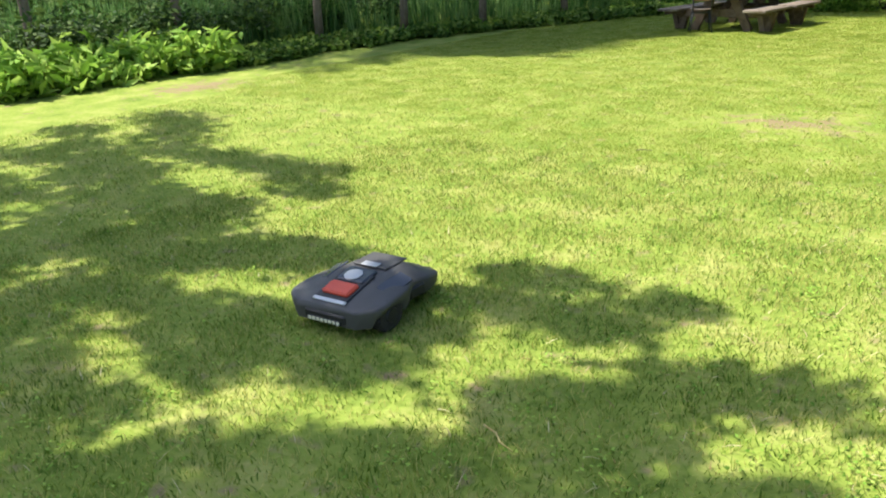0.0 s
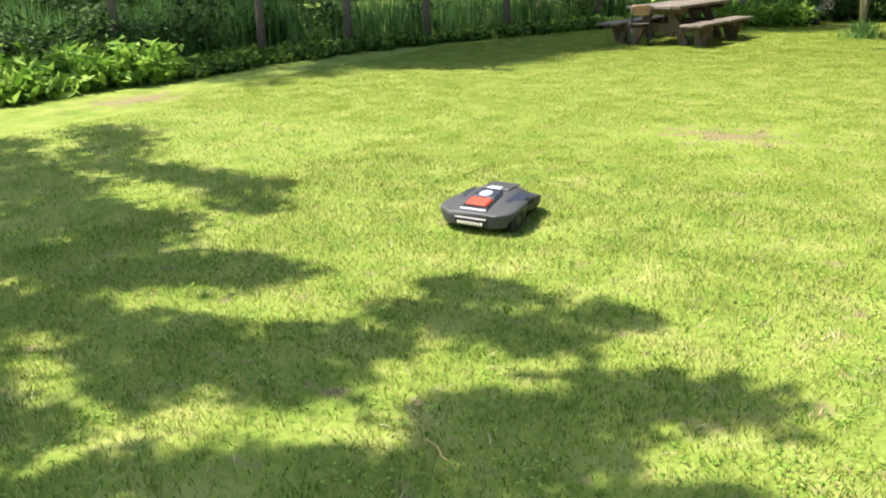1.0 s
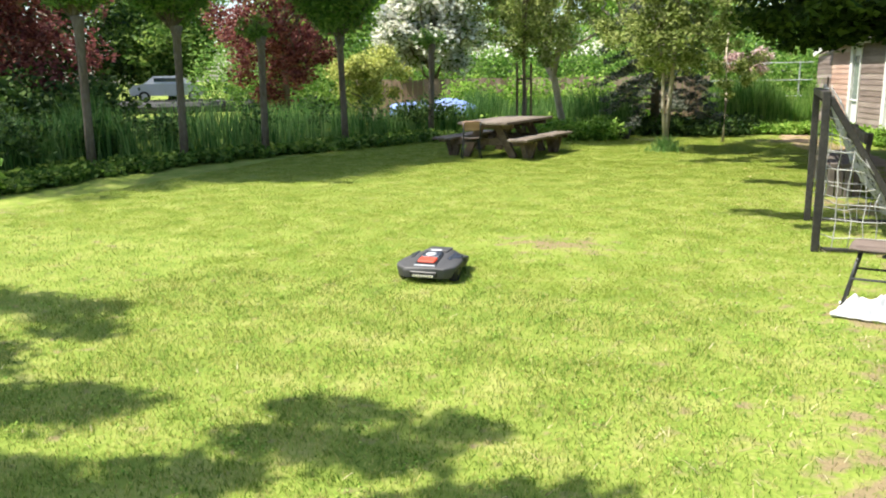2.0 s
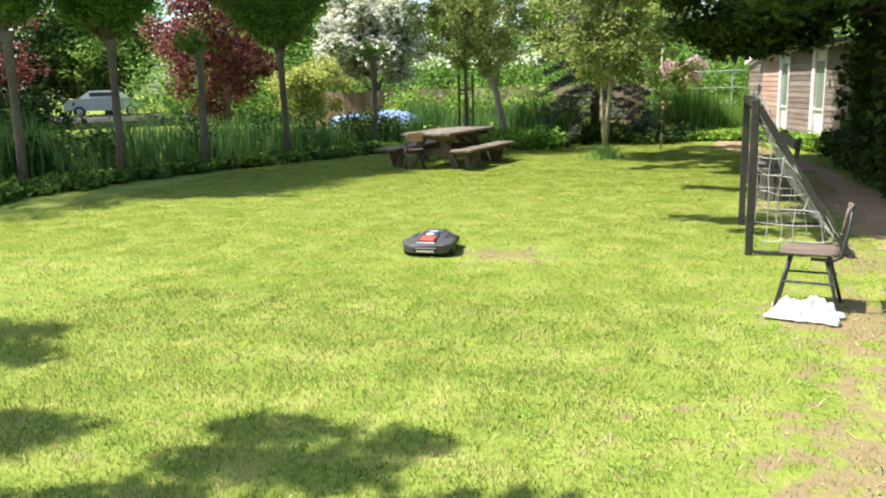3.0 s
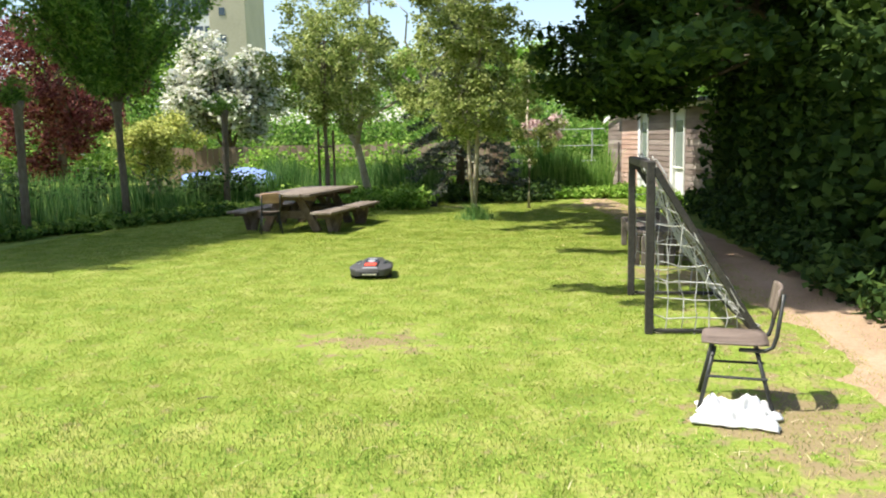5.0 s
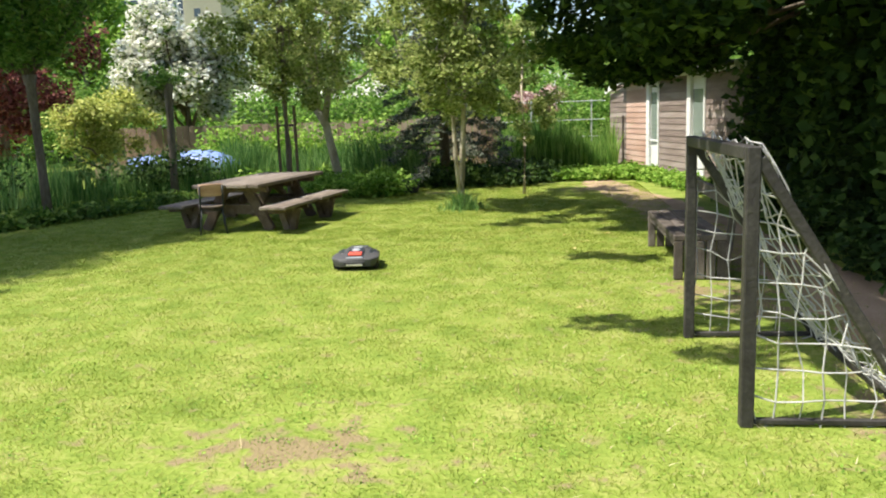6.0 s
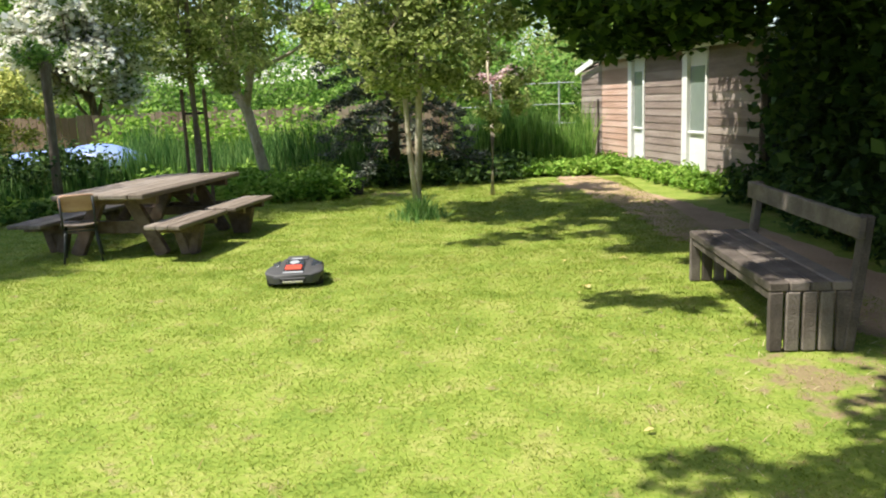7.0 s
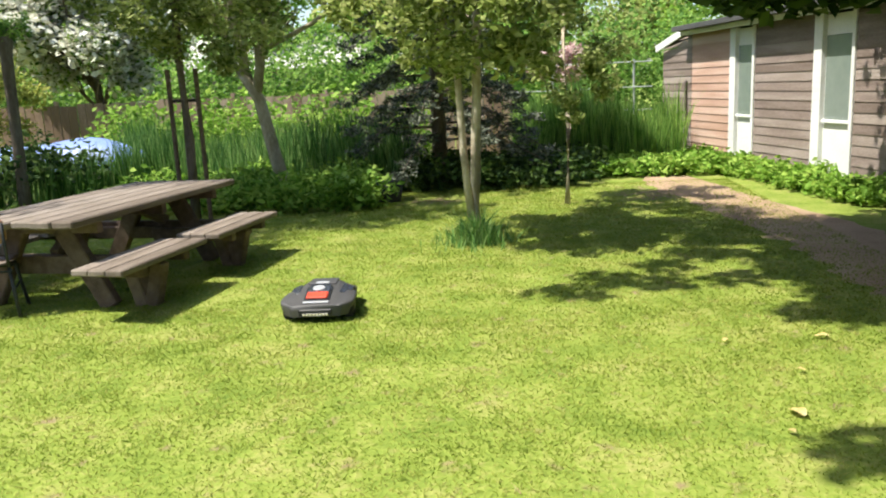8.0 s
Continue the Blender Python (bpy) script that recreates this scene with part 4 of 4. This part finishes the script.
# ---- chairs ----
def school_chair(label, m, backmat, wear):
    """A stacking chair: steel tube frame, plywood seat and backrest; it faces -y of its own space."""
    c = thing("school_chair", label, "chair", m=m)
    bm = bmesh.new()
    for k, s in enumerate((-1, 1)):
        for y0, y1 in ((-0.12, -0.21), (0.12, 0.23)):
            part("leg", tube(bmesh.new(), [(s * 0.15, y0, 0.415), (s * 0.2, y1, 0.0)], [0.014, 0.014], 8), M_STEEL, c, smooth=True)
        pts = [(s * 0.17, 0.02, 0.405), (s * 0.17, 0.17, 0.405), (s * 0.17, 0.215, 0.43), (s * 0.17, 0.235, 0.5), (s * 0.17, 0.265, 0.76)]
        part("back_post", tube(bmesh.new(), pts, 0.013, 8), M_STEEL, c, smooth=True)
        part("side_rail", tube(bmesh.new(), [(s * 0.18, -0.16, 0.23), (s * 0.185, 0.19, 0.23)], 0.009, 6), M_STEEL, c)
    part("cross_rail", tube(bmesh.new(), [(-0.18, -0.13, 0.36), (0.18, -0.13, 0.36)], 0.01, 6), M_STEEL, c)
    part("cross_rail", tube(bmesh.new(), [(-0.18, 0.14, 0.36), (0.18, 0.14, 0.36)], 0.01, 6), M_STEEL, c)
    part("seat", curved_panel(0.4, 0.40, 0.014, 0.02, Matrix.Translation((0, 0, 0.425))), M_SEAT, c, smooth=True)
    part("backrest", curved_panel(0.38, 0.2, 0.016, 0.025, pose(0, 0.25, 0.69, 80, 0, 0)), backmat, c, smooth=True)
    return c


def curved_panel(w, d, t, bow, m):
    """A plywood panel w by d with rounded corners, bowed across its width."""
    bm = bmesh.new()
    rows = []
    n = 8
    for s in (1, -1):
        g = []
        for j in range(n + 1):
            r = []
            for i in range(n + 1):
                u, v = 2 * i / n - 1, 2 * j / n - 1
                k = 1 - 0.12 * (abs(u) ** 4) * (abs(v) ** 4)
                x, y = u * w / 2 * k, v * d / 2 * k
                r.append(bm.verts.new(m @ Vector((x, y, bow * u * u + s * t / 2))))
            g.append(r)
        rows.append(g)
    for s, g in enumerate(rows):
        for j in range(n):
            for i in range(n):
                q = (g[j][i], g[j][i + 1], g[j + 1][i + 1], g[j + 1][i])
                bm.faces.new(q if s == 0 else q[::-1])
    a, b = rows
    ring = [(0, i) for i in range(n)] + [(j, n) for j in range(n)] + [(n, i) for i in range(n, 0, -1)] + [(j, 0) for j in range(n, 0, -1)]
    for k in range(len(ring)):
        p, q = ring[k], ring[(k + 1) % len(ring)]
        bm.faces.new((a[p[0]][p[1]], b[p[0]][p[1]], b[q[0]][q[1]], a[q[0]][q[1]]))
    return bm


school_chair("school chair with worn brown plywood seat and dark steel frame", pose(0.73, 7.45, 0, 0, 0, -100), M_SEAT, 1)
school_chair("school chair with reddish plywood backrest beside the picnic table", pose(-5.83, 16.98, 0, 0, 0, 205), M_PLY, 0)


# ---- football goal ----
def goal():
    g = thing("football_goal", "small dark-painted wooden goal with white cord net", "goal")
    X, YA, YB, H, XB, w = 0.41, 9.3, 11.02, 1.5, 1.3, 0.07
    for y in (YA, YB):
        part("post", solid((X, y, H / 2), (w, w, H)), M_GOAL, g)
        part("side_bar", beam((X + 0.03, y, H - 0.06), (XB, y, 0.04), 0.06, 0.06), M_GOAL, g)
        part("ground_bar", beam((X + 0.04, y, 0.03), (XB, y, 0.03), 0.035, 0.035), M_GOAL, g)
    part("crossbar", solid((X, (YA + YB) / 2, H - w / 2), (w + 0.004, YB - YA - w, w)), M_GOAL, g)
    part("back_bar", solid((XB + 0.02, (YA + YB) / 2, 0.03), (0.06, YB - YA + 0.06, 0.06)), M_GOAL, g)
    rng = np.random.default_rng(7)

    def sag(p, a):
        return Vector(p) + Vector((0.0, 0, -a))

    bm = bmesh.new()
    # back net, in the slope between crossbar and back bar
    nu, nv = 17, 13
    grid = [[None] * (nv + 1) for _ in range(nu + 1)]
    for i in range(nu + 1):
        for j in range(nv + 1):
            u, v = i / nu, j / nv
            p = Vector((X + 0.05 + (XB - X - 0.03) * v, YA + 0.02 + (YB - YA - 0.04) * u, (H - 0.02) * (1 - v) + 0.03))
            hang = 0.10 * math.sin(math.pi * v) * (0.4 + math.sin(math.pi * u)) + 0.02 * rng.normal()
            grid[i][j] = p + Vector((-hang * 0.4, 0.03 * rng.normal(), -hang))
    lines = [[grid[i][j] for j in range(nv + 1)] for i in range(nu + 1)] + [[grid[i][j] for i in range(nu + 1)] for j in range(nv + 1)]
    # side nets
    for y in (YA, YB):
        ns = 7
        side = []
        for i in range(ns + 1):
            col = []
            x = X + 0.04 + (XB - X - 0.06) * i / ns
            topz = (H - 0.04) * (1 - (x - X) / (XB - X)) + 0.05
            for j in range(10):
                z = 0.03 + 0.155 * j
                if z > topz:
                    z = topz
                col.append(Vector((x + 0.015 * rng.normal(), y + (0.025 * rng.normal()), z - 0.05 * math.sin(math.pi * i / ns) + 0.012 * rng.normal())))
                if z == topz:
                    break
            side.append(col)
            lines.append(col)
        for j in range(9):
            row = [c[j] for c in side if len(c) > j]
            if len(row) > 1:
                lines.append(row)
        lines.append([c[-1] for c in side])
    for line in lines:
        tube(bm, line, 0.005, 4, False)
    part("net", bm, M_CORD, g, "white cord net, slack and uneven")


goal()


# ---- cloth on the grass ----
def cloth():
    rng = np.random.default_rng(3)
    n = 34
    v, f = [], []
    for j in range(n + 1):
        for i in range(n + 1):
            u, w = 2 * i / n - 1, 2 * j / n - 1
            r = 1 + 0.22 * noise.noise((u * 1.3 + 4, w * 1.3, 0)) + 0.1 * noise.noise((u * 4, w * 4, 2))
            x, y = u * 0.235 * r, w * 0.2 * r
            k = max(0, 1 - max(abs(u), abs(w)))
            z = 0.035 + 0.17 * min(1, k * 2.2) * (0.25 + 1.3 * abs(noise.noise((u * 1.9 + 0.4, w * 1.9, 5)))) + 0.06 * min(1, 3 * k) * noise.noise((u * 5, w * 5, 8))
            v.append((x, y, max(z, 0.03)))
    for j in range(n):
        for i in range(n):
            a = j * (n + 1) + i
            f.append((a, a + 1, a + n + 2, a + n + 1))
    ob = new("cloth", mesh_np("cloth", v, f, M_CLOTH, True))
    sd = ob.modifiers.new("thick", "SOLIDIFY")
    sd.thickness, sd.offset = 0.012, -1
    ob.matrix_basis = pose(0.69, 7.16, -0.012, 0, 0, -14)
    tagged(ob, "crumpled white cloth lying on the grass", "cloth")


cloth()


# ---- garden bench ----
def garden_bench():
    b = thing("garden_bench", "heavy grey slatted wooden garden bench with a low back rail", "bench", m=pose(0.62, 13.1, 0))
    L, D, Z = 2.02, 0.47, 0.45
    for k in range(4):
        part("seat_plank", solid((0.065 + 0.13 * k, L / 2, Z - 0.03), (0.122, L, 0.06), 0, 0.008), M_GREYWOOD, b)
    for y in (0.02, L - 0.02):
        for k in range(5):
            part("end_slat", solid((0.05 + 0.105 * k, y, (Z - 0.062) / 2), (0.088, 0.045, Z - 0.062), 0, 0.008), M_GREYWOOD, b)
        part("back_post", beam((D + 0.03, y, 0.0), (D + 0.12, y, 0.86), 0.09, 0.06), M_GREYWOOD, b)
    part("front_rail", solid((0.04, L / 2, Z - 0.095), (0.04, L - 0.1, 0.065), 0, 0.008), M_GREYWOOD, b)
    part("back_rail", solid((D + 0.06, L / 2, 0.79), (0.05, L + 0.1, 0.14), 0, 0.008), M_GREYWOOD, b)
    return b


garden_bench()


# ---- robot mower ----
def mower():
    m = thing("robot_mower", "dark grey robotic lawn mower with an orange-red hatch", "lawn mower")
    ease = lambda v, p, q: float(np.mean([np.interp(v + d, p, q) for d in (-0.03, -0.015, 0, 0.015, 0.03)]))

    def hull(y):
        """Half-width, shoulder height, top half-width and top height at y, rear -0.36 to front 0.37."""
        w = ease(y, [-0.36, -0.33, -0.24, -0.05, 0.06, 0.2, 0.3, 0.34, 0.37], [0.17, 0.262, 0.29, 0.275, 0.225, 0.245, 0.22, 0.17, 0.11])
        sh = ease(y, [-0.36, -0.3, -0.15, 0.0, 0.2, 0.33, 0.37], [0.158, 0.17, 0.185, 0.185, 0.16, 0.125, 0.105])
        tw = ease(y, [-0.36, -0.25, -0.1, 0.1, 0.2, 0.32, 0.37], [0.16, 0.165, 0.15, 0.13, 0.13, 0.09, 0.05])
        th = ease(y, [-0.36, -0.31, -0.12, 0.02, 0.16, 0.18, 0.3, 0.37], [0.163, 0.182, 0.232, 0.252, 0.25, 0.215, 0.16, 0.115])
        return w, sh, tw, th

    bm = bmesh.new()
    rings = []
    for y in np.linspace(-0.36, 0.37, 60):
        w, sh, tw, th = hull(y)
        arch = max(0.0, 1 - ((y + 0.19) / 0.115) ** 2) ** 0.5
        low = 0.06 + 0.085 * arch
        side = [(0, th), (tw * 0.5, th - 0.001), (tw * 0.9, th - 0.003), (tw, th - 0.008), (tw + (w - tw) * 0.45, sh + (th - sh) * 0.48), (w - 0.014, sh + 0.008), (w - 0.003, sh),
                (w, sh - 0.009), (w - 0.006, max(low + 0.004, sh - 0.05)), (w - 0.022, low)]
        pts = [(-x, z) for x, z in side[:0:-1]] + side
        rings.append([bm.verts.new((x, y, z)) for x, z in pts])
    for p, q in zip(rings, rings[1:]):
        for k in range(len(p) - 1):
            bm.faces.new((p[k], p[k + 1], q[k + 1], q[k]))
    bm.faces.new(rings[0])
    bm.faces.new(rings[-1][::-1])
    part("shell", bm, M_SHELL, m, smooth=True)
    part("chassis", solid((0, 0.0, 0.095), (0.38, 0.60, 0.09), 0, 0.03), M_BLACK, m)

    def sloped(y, x=0.0, lift=0.0):
        """A pose lying on the top of the hull at y."""
        z0, z1 = hull(y - 0.03)[3], hull(y + 0.03)[3]
        return Matrix.Translation((x, y, (z0 + z1) / 2 + lift)) @ Matrix.Rotation(math.atan2(z1 - z0, 0.06), 4, "X")

    part("channel", solid((0, 0, 0), (0.2, 0.24, 0.012), 0, 0.004, sloped(-0.2, 0, 0.003)), M_BLACK, m, "black sunken channel round the hatch")
    part("hatch", solid((0, 0, 0), (0.165, 0.1, 0.03), 0, 0.01, sloped(-0.235, 0, 0.014)), M_RED, m, "orange-red hatch")
    part("hatch_lip", solid((0, 0, 0), (0.2, 0.03, 0.012), 0, 0.004, sloped(-0.318, 0, 0.004)), M_SILVER, m, "pale grey strip below the hatch")
    part("cover", solid((0, 0, 0), (0.17, 0.13, 0.022), 0, 0.008, sloped(-0.105, 0, 0.008)), M_HOOD, m, "dark glossy cover")
    bm = tube(bmesh.new(), [(0, 0, 0.0), (0, 0, 0.024), (0, 0, 0.027)], [0.048, 0.048, 0.04], 20)
    bm.transform(sloped(-0.12, -0.005, 0.002))
    part("badge", bm, M_SILVER, m, "round silver badge")
    part("tail_plate", solid((0, 0, 0), (0.22, 0.18, 0.012), 0, 0.005, sloped(0.085, 0, 0.003)), M_SHELL, m)
    part("display", solid((0, 0, 0), (0.1, 0.045, 0.006), 0, 0.002, sloped(0.01, 0, 0.016)), M_SILVER, m, "pale display strip")
    for s in (-1, 1):
        q = Matrix.Translation((s * 0.2, -0.06, 0.2105)) @ Matrix.Rotation(radians(s * 25), 4, "Y") @ Matrix.Rotation(radians(7), 4, "X")
        part("hood", solid((0, 0, 0), (0.09, 0.19, 0.012), 0, 0.005, q), M_HOOD, m, "glossy blue-black side panel")
        part("side_scoop", solid((s * 0.226, 0.07, 0.115), (0.035, 0.13, 0.075), s * -4, 0.012), M_BLACK, m, "dark hollow in the flank")
        w = part("rear_wheel", tube(bmesh.new(), [(s * 0.205, -0.19, 0.092), (s * 0.268, -0.19, 0.092)], 0.088, 24), M_RUBBER, m, "black wheel with deep tread")
        part("hub", tube(bmesh.new(), [(s * 0.262, -0.19, 0.092), (s * 0.275, -0.19, 0.092)], [0.05, 0.04], 16), M_BLACK, w)
        bm = bmesh.new()
        for k in range(18):
            a = k * math.tau / 18
            box(bm, (s * 0.236, -0.19 + 0.088 * math.cos(a), 0.094 + 0.088 * math.sin(a)), (0.056, 0.016, 0.016), 0, 0)
        part("tread", bm, M_RUBBER, w)
        part("front_wheel", tube(bmesh.new(), [(s * 0.12, 0.24, 0.045), (s * 0.16, 0.24, 0.045)], 0.045, 14), M_RUBBER, m)
    part("rear_recess", solid((0, -0.355, 0.1), (0.26, 0.03, 0.062), 0, 0.012), M_BLACK, m, "black recessed rear grip")
    plate = part("rear_plate", solid((0, -0.368, 0.082), (0.2, 0.014, 0.03), 0, 0.003), M_BLACK, m)
    for k in range(8):
        part("plate_bar", solid((-0.087 + 0.025 * k, -0.376, 0.083), (0.018, 0.004, 0.02), 0, 0.001), M_BAR, plate)
    for ob in m.children_recursive:
        ob.data.transform(Matrix.Diagonal((0.95, 0.96, 0.81, 1)))
    return m


MOWER = mower()


# ---- distance: fence, tower block, house, parked cars ----
def garden_fence():
    f = thing("garden_fence", "weathered brown plank fence at the end of the garden", "fence")
    rng = np.random.default_rng(9)
    for i in range(60):
        x = -15.0 + 0.22 * i
        part("plank", solid((x, 29.5 + 0.01 * (i % 2), 0.8 + rng.uniform(-0.03, 0.03)), (0.2, 0.025, 1.6), 0, 0), M_FENCE, f)
    for x in np.arange(-15.0, -2, 2.2):
        part("post", solid((x, 29.58, 0.85), (0.09, 0.09, 1.7), 0, 0), M_FENCE, f)


garden_fence()


def tower():
    t = thing("office_tower", "tall office block with white window bands", "building", m=pose(-49.0, 92, 0, 0, 0, 12))
    part("wall", solid((0, 8, 15), (20, 14, 30), 0, 0.05), M_TOWERWHITE, t)
    end = part("stair_tower", solid((10.8, 7.5, 15.5), (4.2, 15.5, 31), 0, 0.05), M_CONCRETE, t, "sand-coloured stair tower")
    for fl in range(9):
        z = 2.2 + 3.1 * fl
        for k in range(14):
            w = part("window", solid((-9.2 + 1.36 * k, 0.98, z), (1.15, 0.06, 1.9), 0, 0), M_GLASS, t)
    for fl in range(8):
        part("window", solid((10.2, -0.27, 4.6 + 3.1 * fl), (0.7, 0.06, 0.9), 0, 0), M_GLASS, end)


tower()


def house():
    h = thing("house", "low house with pale roof and chimney behind the trees", "house", m=pose(-12.3, 49, -0.6, 0, 0, 8))
    part("wall", solid((0, 0, 1.7), (9, 6, 3.4), 0, 0.02), M_BOARD, h)
    bm = bmesh.new()
    v = [bm.verts.new(p) for p in ((-4.8, -3.3, 3.3), (4.8, -3.3, 3.3), (4.8, 3.3, 3.3), (-4.8, 3.3, 3.3), (-4.8, 0, 5.0), (4.8, 0, 5.0))]
    for q in ((0, 1, 5, 4), (2, 3, 4, 5), (0, 4, 3), (1, 2, 5), (0, 3, 2, 1)):
        bm.faces.new([v[k] for k in q])
    r = part("roof", bm, M_TILE, h)
    part("chimney", solid((-2.6, -1.2, 5.0), (0.5, 0.5, 1.6)), M_WHITE, r, "white chimney")
    for x in (-2.5, 0.5, 2.8):
        part("window", solid((x, -3.02, 1.9), (1.2, 0.06, 1.2)), M_GLASS, h)


house()


def car(label, m, paint):
    c = thing("car", label, "car", "parked cars beyond the ditch", m)
    bm = bmesh.new()
    prof = [(-2.1, 0.35), (-2.15, 0.75), (-1.9, 0.95), (-1.35, 1.02), (-0.75, 1.45), (0.7, 1.47), (1.35, 1.0), (2.0, 0.85), (2.15, 0.6), (2.1, 0.35)]
    sides = []
    for s in (-1, 1):
        sides.append([bm.verts.new((x, s * (0.86 - 0.16 * max(0, z - 0.95) / 0.5), z)) for x, z in prof])
    n = len(prof)
    for k in range(n):
        bm.faces.new((sides[0][k], sides[0][(k + 1) % n], sides[1][(k + 1) % n], sides[1][k]))
    bm.faces.new(sides[0][::-1])
    bm.faces.new(sides[1])
    part("body", bm, paint, c)
    for s in (-1, 1):
        part("window", solid((-0.02, s * 0.785, 1.2), (1.5, 0.03, 0.3), 0, 0), M_GLASS, c)
        for x in (-1.35, 1.35):
            w = part("wheel", tube(bmesh.new(), [(x, s * 0.7, 0.31), (x, s * 0.88, 0.31)], 0.31, 16), M_RUBBER, c)
            part("rim", tube(bmesh.new(), [(x, s * 0.87, 0.31), (x, s * 0.89, 0.31)], 0.19, 12), M_SILVER, w)
    part("windscreen", beam((1.28, 0, 1.08), (0.76, 0, 1.43), 1.35, 0.03, 0), M_GLASS, c)


tagged(new("road", finish(solid((-30.0, 43.0, 0.24), (30, 10, 0.62), 40, 0.2), "road", M_ROOF)), "grey asphalt road on a low bank beyond the ditch", "road", kind="structure")
car("silver parked car beyond the ditch", pose(-32.6, 39.3, 0.55, 0, 0, 40), M_CARGREY)
car("blue parked car beyond the ditch", pose(-29.6, 44.0, 0.55, 0, 0, 40), M_CARBLUE)


def covered_boat():
    """A small boat on the bank under a light blue cover."""
    b = thing("covered_boat", "small boat under a light blue tarpaulin on the bank", "boat", m=pose(-9.9, 24.9, 0.2, 0, 0, -6) @ Matrix.Scale(0.8, 4))
    bm, bc = bmesh.new(), bmesh.new()
    hull, top = [], []
    for i in range(13):
        x = -2.0 + 4.0 * i / 12
        w = 0.68 * (1 - abs(x / 2.15) ** 3.0) + 0.05
        hull.append([bm.verts.new((x, y * w, z)) for y, z in ((-1, 0.42), (-0.8, 0.05), (0, -0.2), (0.8, 0.05), (1, 0.42))])
        ridge = 0.98 + 0.07 * math.sin(x * 2.1) - 0.25 * (abs(x) / 2.0) ** 3
        top.append([bc.verts.new((x, y * w * 1.04, z + 0.02 * noise.noise((x * 3, y * 3, 0)))) for y, z in ((-1, 0.34), (-0.98, 0.5), (-0.55, (ridge + 0.55) / 2 + 0.07), (0, ridge), (0.55, (ridge + 0.55) / 2 + 0.07), (0.98, 0.5), (1, 0.34))])
    for rows, m in ((hull, bm), (top, bc)):
        for p, q in zip(rows, rows[1:]):
            for k in range(len(p) - 1):
                m.faces.new((p[k], p[k + 1], q[k + 1], q[k]))
        m.faces.new(rows[0])
        m.faces.new(rows[-1][::-1])
    part("hull", bm, M_GOAL, b)
    part("cover", bc, M_TARP, b, "light blue tarpaulin cover", smooth=True)


covered_boat()


def fallen_leaf(x, y, yaw, size):
    bm = bmesh.new()
    row = []
    for i in range(6):
        t = i / 5
        w = 0.5 * size * math.sin(math.pi * (0.08 + 0.84 * t)) ** 0.8
        row.append([bm.verts.new((u * w, (t - 0.5) * size * 1.5, 0.012 + abs(u) * 0.35 * w + 0.1 * size * math.sin(t * 5))) for u in (-1, 0, 1)])
    for p, q in zip(row, row[1:]):
        for k in (0, 1):
            bm.faces.new((p[k], p[k + 1], q[k + 1], q[k]))
    ob = new("fallen_leaf", finish(bm, "fallen_leaf", M_DRYLEAF, True))
    ob.matrix_basis = pose(x, y, hump(x, y) + 0.012, 0, 0, yaw)
    tagged(ob, "dry yellow-brown fallen leaf on the grass", "leaf", "fallen leaves on the lawn")


for x, y, yaw, size in LEAVES:
    fallen_leaf(x, y, yaw, size)


def twig(x, y, yaw, l, mat, label):
    bm = tube(bmesh.new(), [(-l / 2, 0, 0.02), (-l * 0.1, 0.008, 0.03), (l * 0.2, -0.006, 0.032), (l / 2, 0.01, 0.026)], [0.004, 0.004, 0.003, 0.002], 5)
    ob = new("twig", finish(bm, "twig", mat, True))
    ob.matrix_basis = pose(x, y, hump(x, y), 0, 0, yaw)
    tagged(ob, label, "twig")


twig(-2.73, 7.25, 8, 0.14, M_BARK, "short dark twig lying on the grass")
twig(-1.46, 3.10, -30, 0.2, M_DRYLEAF, "pale dry straw lying on the grass")


def bucket():
    b = thing("bucket", "black plastic tub at the edge of the bed", "bucket", m=pose(-3.6, 22.7, 0))
    bm = tube(bmesh.new(), [(0, 0, 0), (0, 0, 0.3), (0, 0, 0.3), (0, 0, 0.05)], [0.16, 0.21, 0.19, 0.14], 18, False)
    part("tub", bm, M_BLACK, b, smooth=True)
    part("rim", tube(bmesh.new(), [(0.2 * math.cos(k * math.tau / 20), 0.2 * math.sin(k * math.tau / 20), 0.3) for k in range(21)], 0.012, 6), M_BLACK, b)


bucket()


def wire_fence():
    f = thing("wire_fence", "thin grey wire fence behind the reeds", "fence")
    for x in (-2.6, -1.0, 0.8):
        part("post", tube(bmesh.new(), [(x, 29.8, 0), (x, 29.8, 2.0)], 0.025, 8), M_SILVER, f)
    for z in (0.9, 1.4, 1.95):
        part("wire", tube(bmesh.new(), [(-2.7, 29.77, z), (1.2, 29.77, z)], 0.015, 6), M_SILVER, f)


wire_fence()


def motions():
    """The mower rolls straight down the lawn."""
    rows = []
    for t, x, y, yaw in MOWS:
        rows.append((t, pose(x, y, 0.0, 0, 0, yaw)))
    walk(MOWER, rows)


MOWS = [(0.0, -2.62, 3.76, 4), (0.5, -2.57, 4.63, 3), (1.0, -2.66, 5.62, 2), (1.5, -2.62, 6.46, 3), (2.0, -2.69, 7.37, 3), (3.5, -2.72, 9.64, 3), (4.0, -2.72, 10.41, 3), (4.5, -2.69, 11.36, 3), (5.0, -2.73, 12.28, 4), (6.5, -2.89, 14.88, 5), (7.0, -2.98, 15.57, 5), (7.5, -3.06, 16.29, 5), (8.0, -3.12, 16.92, 4)]
motions()
